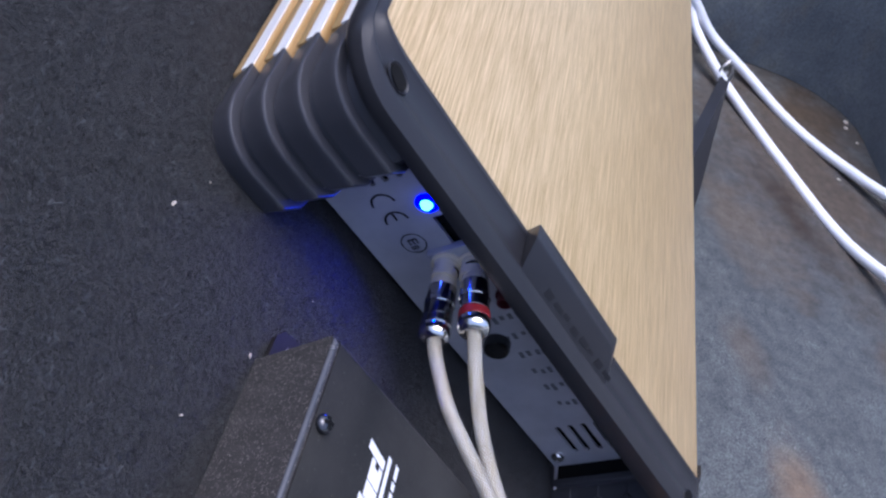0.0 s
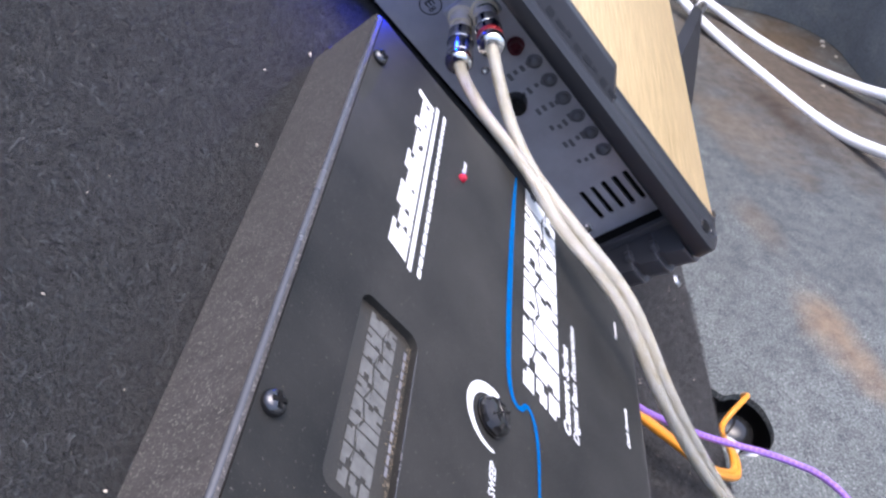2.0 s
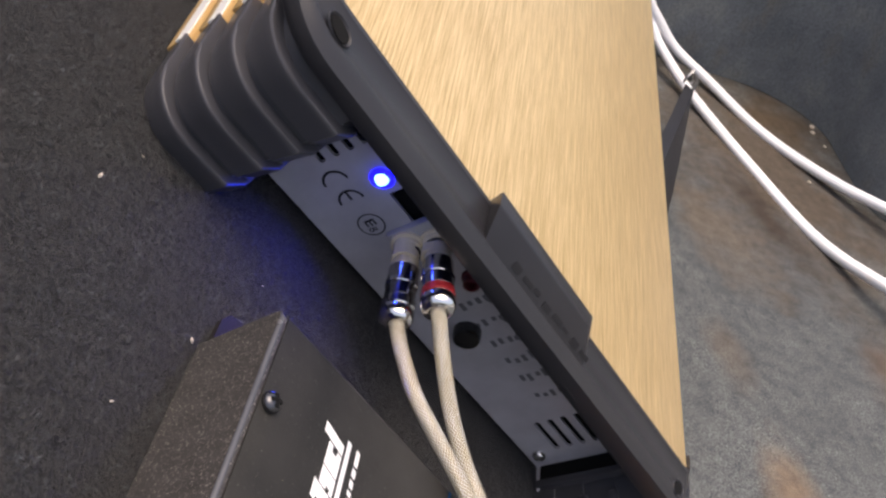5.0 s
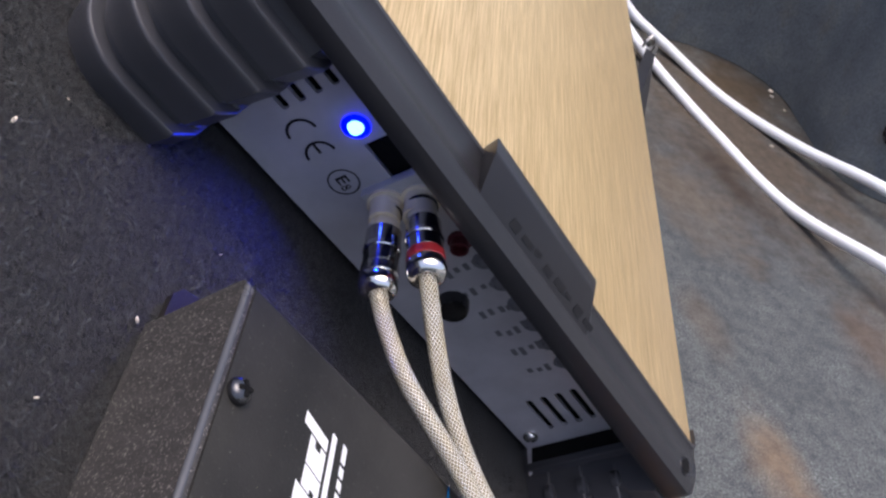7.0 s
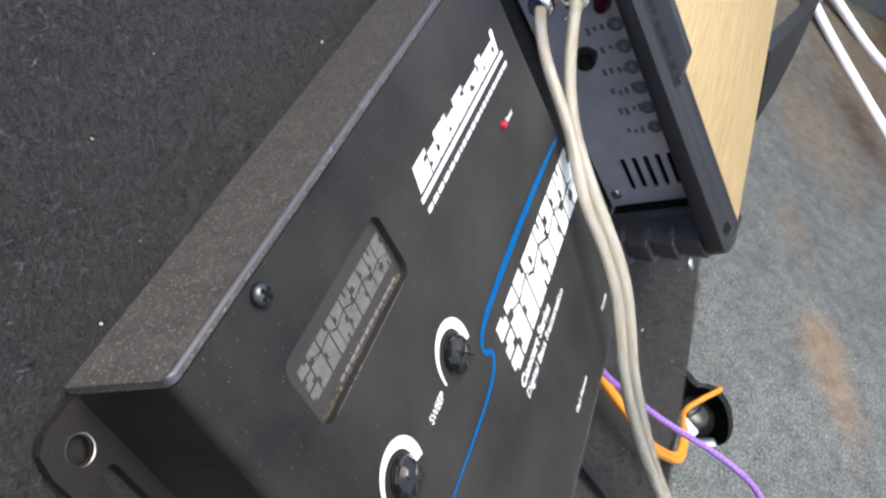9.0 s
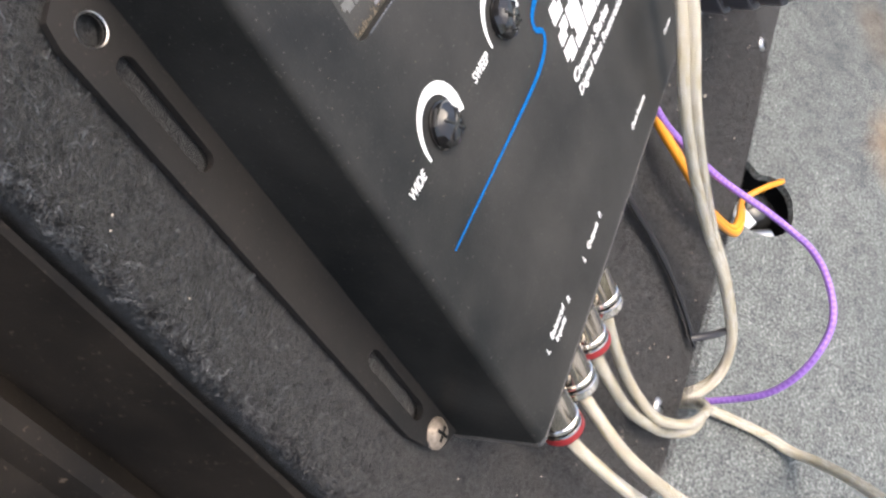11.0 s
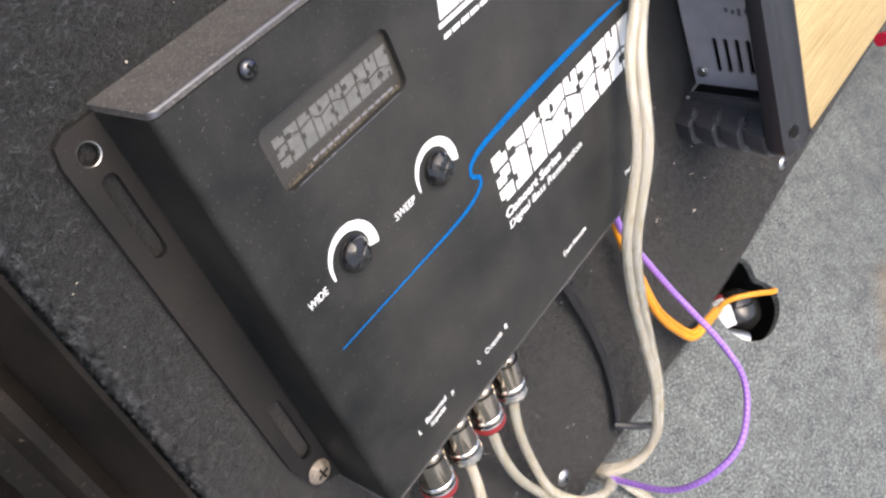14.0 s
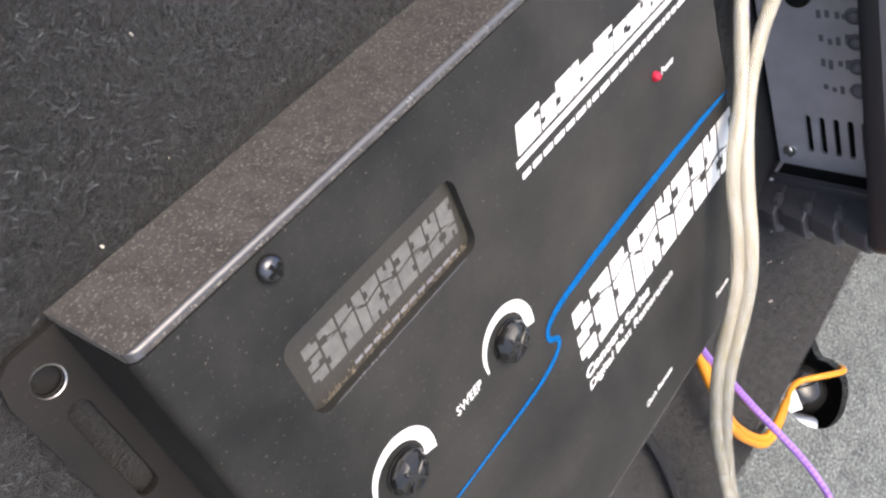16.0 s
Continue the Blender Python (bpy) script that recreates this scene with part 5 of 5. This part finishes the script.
add_cable("input_cable", [[(0.0200, -0.2155, 0.0150), (0.0170, -0.2262, 0.0180), (0.0030, -0.2350, 0.0340), (-0.0080, -0.2430, 0.0573), (-0.0011, -0.2682, 0.0794), (0.0234, -0.3060, 0.0967), *loop],
                          [(0.0005, -0.2155, 0.0150), (0.0000, -0.2290, 0.0180), (-0.0050, -0.2450, 0.0320), (-0.0071, -0.2640, 0.0500), (0.0009, -0.2870, 0.0740), (0.0212, -0.3190, 0.0954), *shift(loop, (0.0030, -0.0042, 0.0015))]], R, SILVER_BRAID,
          "silver braided twin phono cable looping to the processor's inputs", "audio cable")
add_cable("purple_wire", [[(0.1640, -0.1720, 0.0170), (0.1699, -0.2074, 0.0142), (0.1832, -0.2409, 0.0151), (0.1910, -0.2734, 0.0244), (0.1928, -0.3016, 0.0420), (0.1900, -0.3170, 0.0536), (0.1840, -0.3225, 0.0610), (0.1690, -0.3280, 0.0690), (0.1484, -0.3380, 0.0720), (0.1290, -0.3490, 0.0610), (0.1190, -0.3620, 0.0402), (0.1170, -0.3700, 0.0120), (0.1150, -0.3700, -0.0100), (0.1130, -0.3560, -0.0260)]], 0.0019, PURPLE,
          "purple ribbed wire looping from the processor over the board's edge", "wire", 10)
orange = [(0.1680, -0.1720, 0.0150), (0.1690, -0.2066, 0.0120), (0.1720, -0.2480, 0.0160), (0.1830, -0.2850, 0.0140), (0.2010, -0.3190, 0.0115), (0.2180, -0.3430, 0.0100), (0.2360, -0.3520, 0.0085), (0.2680, -0.3745, -0.0015), (0.2970, -0.3965, -0.0120), (0.3200, -0.4130, -0.0150), (0.3330, -0.4170, -0.0040), (0.3540, -0.4330, 0.0008), (0.3660, -0.4440, -0.0060), (0.3760, -0.4540, -0.0180)]
add_cable("orange_wire", [orange, [tuple(Vector(p) + Vector((0.0028, 0.0020, -0.0012))) for p in orange[:8]]], 0.0022, ORANGE,
          "pair of orange wires running from the processor into the floor hole", "wire", 10)
add_cable("flat_black_cable", [[(0.1150, -0.172, 0.0150), (0.1190, -0.196, 0.0110), (0.1270, -0.220, 0.0060), (0.1340, -0.250, 0.0045), (0.1370, -0.282, 0.0045), (0.1350, -0.312, 0.0045), (0.1300, -0.335, 0.0045)]], 0.0034, EMBOSS,
          "dull black cable lying down the board under the processor", "cable", 12, 0.004, 0.4)
bm = bmesh.new()
tube(bm, [(0.128, -0.328, 0.0050), (0.133, -0.332, 0.0110), (0.139, -0.338, 0.0150), (0.146, -0.344, 0.0170)], 0.0021, 8, 0.004, 0.45)
tie = link("cable_tie", bm, RIM_PLASTIC, None, "", 40)
tie.matrix_world = BOARD
tagged(tie, "black plastic cable tie tail at the board's edge", "cable tie")

# ---- far side of the load space ----
e = thing("white_power_cable", BOARD, "two thick white power cables crossing above the floor", "power cable")
for run in ([(1.3808, -0.2992, 0.0453), (1.3775, -0.3698, 0.0428), (1.3699, -0.4416, 0.0232), (1.364, -0.4838, 0.0218), (1.3362, -0.5175, 0.023), (1.2327, -0.5606, 0.0445), (1.0648, -0.6106, 0.0918), (0.9033, -0.6451, 0.1425), (0.7558, -0.6622, 0.2188), (0.66, -0.745, 0.292), (0.560, -0.845, 0.366), (0.450, -0.950, 0.468)],
            [(1.3782, -0.3703, 0.0569), (1.3699, -0.4442, 0.0355), (1.368, -0.4852, 0.0354), (1.3619, -0.5361, 0.0393), (1.3176, -0.5892, 0.0665), (1.1932, -0.6467, 0.1161), (1.0738, -0.6904, 0.1823), (0.9599, -0.7289, 0.2595), (0.88, -0.805, 0.31), (0.780, -0.900, 0.394), (0.680, -1.000, 0.496)]):
    bm = bmesh.new()
    tube(bm, run, 0.0076, 14, 0.012)
    part("strand", bm, WHITE_CABLE, e, "", 60)
bm = bmesh.new()
q = [(0.800, -0.470, -0.004), (0.9198, -0.5038, 0.0059), (1.0695, -0.5346, 0.0212), (1.111, -0.486, 0.062), (0.800, -0.385, 0.030)]
vs = [bm.verts.new(p) for p in q]
f = bm.faces.new(vs)
ex = bmesh.ops.extrude_face_region(bm, geom=[f])
bmesh.ops.translate(bm, vec=(0.006, 0.012, -0.006), verts=[v for v in ex["geom"] if isinstance(v, bmesh.types.BMVert)])
br = link("edge_bracket", bm, FLAP, None, "", 30)
br.matrix_world = BOARD
tagged(br, "black plastic bracket at the board's far lower edge", "bracket")
bm = bmesh.new()
tube(bm, [(1.115, -0.490, 0.055), (1.190, -0.520, 0.062), (1.262, -0.545, 0.060), (1.274, -0.560, 0.050), (1.266, -0.556, 0.037), (1.256, -0.540, 0.044), (1.266, -0.538, 0.060)], 0.0026, 8, 0.005, 0.5)
zt = link("cable_tie", bm, STEEL, None, "", 40)
zt.matrix_world = BOARD
tagged(zt, "pale cable tie holding the white cable to the bracket", "cable tie")

bm = bmesh.new()
tube(bm, [(0.600, -0.352, 0.006), (0.660, -0.376, 0.007), (0.740, -0.392, 0.004), (0.850, -0.384, 0.006), (0.95, -0.345, 0.008)], 0.0062, 12, 0.01)
rw = link("red_power_wire", bm, RED_LENS, None, "", 60)
rw.matrix_world = BOARD
tagged(rw, "thick glossy red power wire along the board's lower edge", "power wire")

# fastener on the wheel housing
e = thing("trim_fastener", pose(1.037, -0.713, 0.091) @ Vector((-0.8, 0.6, 0)).to_track_quat("Z", "Y").to_matrix().to_4x4(), "ribbed black plastic fastener knob on the side lining", "fastener")
bm = bmesh.new()
lathe(bm, [(0.019, -0.004), (0.019, 0.003), (0.014, 0.006), (0.014, 0.016), (0.011, 0.020), (0, 0.021)], 24)
part("knob", bm, GLOSS_BLACK, e)
bm = bmesh.new()
for k in range(9):
    a = math.tau * k / 9
    box(bm, 0.0135 * math.cos(a) - 0.0014, 0.0135 * math.cos(a) + 0.0014, 0.0135 * math.sin(a) - 0.0014, 0.0135 * math.sin(a) + 0.0014, 0.006, 0.016, 0.0004, 1)
part("grip_ribs", bm, GLOSS_BLACK, e)

# things down in the floor hole
e = thing("wire_connector", pose(0.331, -0.296, -0.010, 25, 15, 35), "white plastic wire connector down in the floor hole", "connector")
bm = bmesh.new()
box(bm, -0.010, 0.010, -0.007, 0.007, -0.006, 0.010, 0.001)
part("housing", bm, WHITE_CABLE, e)
bm = bmesh.new()
box(bm, 0.0105, 0.0150, -0.004, 0.005, -0.004, 0.009, 0.001)
part("terminal_sleeve", bm, RED_PLASTIC, e, "small red sleeve")
e = thing("black_canister", pose(0.362, -0.313, -0.050, 0, 0, 0), "glossy black rounded canister under the floor hole", "canister")
bm = bmesh.new()
lathe(bm, [(0.019, 0.0), (0.019, 0.028), (0.016, 0.036), (0.009, 0.040), (0, 0.041)], 28)
part("shell", bm, GLOSS_BLACK, e)
e = thing("grey_cap", pose(0.328, -0.318, -0.016, 70, 0, 25), "grey metal pipe end under the floor hole", "pipe")
bm = bmesh.new()
lathe(bm, [(0.0, 0.012), (0.0075, 0.012), (0.0085, 0.010), (0.0085, -0.016), (0.0, -0.016)], 22)
part("pipe_end", bm, STEEL, e)

# sill beside the board: dark moulded trim with long ridges
bm = bmesh.new()
# first points: dark lip added for the shade beside the board's edge
prof = [(-0.0727, -0.011), (-0.0745, -0.012), (-0.0785, -0.030), (-0.0840, -0.057), (-0.0900, -0.0505), (-0.0950, -0.0505), (-0.1000, -0.0570), (-0.1090, -0.0550), (-0.1140, -0.0470), (-0.1220, -0.0475), (-0.1300, -0.0585), (-0.1480, -0.0605), (-0.1540, -0.0540), (-0.1680, -0.0550), (-0.1770, -0.0640), (-0.2200, -0.0640), (-0.2260, -0.0580), (-0.30, -0.070), (-0.45, -0.09), (-0.45, -0.15), (-0.0727, -0.15)]
a = [bm.verts.new((x, -0.50, z)) for x, z in prof]
b = [bm.verts.new((x, 0.9, z)) for x, z in prof]
for k in range(len(prof)):
    j = (k + 1) % len(prof)
    bm.faces.new((a[k], a[j], b[j], b[k]))
bm.faces.new(a)
bm.faces.new(b)
st = link("sill_trim", bm, SILL, None, "", 35)
st.matrix_world = BOARD
tagged(st, "dark moulded trim with long ridges beside the board", "trim", kind="structure")

# pale tapering strip put in for the highlight on the sill's ridge
bm = bmesh.new()
tube(bm, [(-0.0930, 0.60, -0.0512), (-0.0930, 0.20, -0.0512), (-0.0930, 0.02, -0.0512), (-0.0925, -0.060, -0.0512), (-0.0920, -0.088, -0.0516)], 0.0024, 10, 0.006, 0.4)
rs = random.Random(8)
for v in bm.verts:
    fade = min(1.0, max(0.12, (v.co.y + 0.088) / 0.05))
    v.co.x = -0.0928 + (v.co.x + 0.0928) * fade * rs.uniform(0.8, 1.1)
    v.co.z = -0.0512 + (v.co.z + 0.0512) * fade
ss = link("sill_glint_strip", bm, SILL_GLINT, None, "", 40)
ss.matrix_world = BOARD
tagged(ss, "pale strip painted as the highlight along the dark sill's ridge", "trim strip")

# the blue light's own glow on what stands round it
ld = bpy.data.lights.new("power_light_glow", "SPOT")
ld.energy, ld.color, ld.shadow_soft_size, ld.spot_size, ld.spot_blend = 0.16, (0.0, 0.02, 1.0), 0.0015, radians(116), 1.0
lo = new("power_light_glow", ld)
lo.matrix_world = A @ look((-0.0055, 0.0944, 0.0411), (-0.060, 0.096, 0.002))

add_lint()
add_fibres()
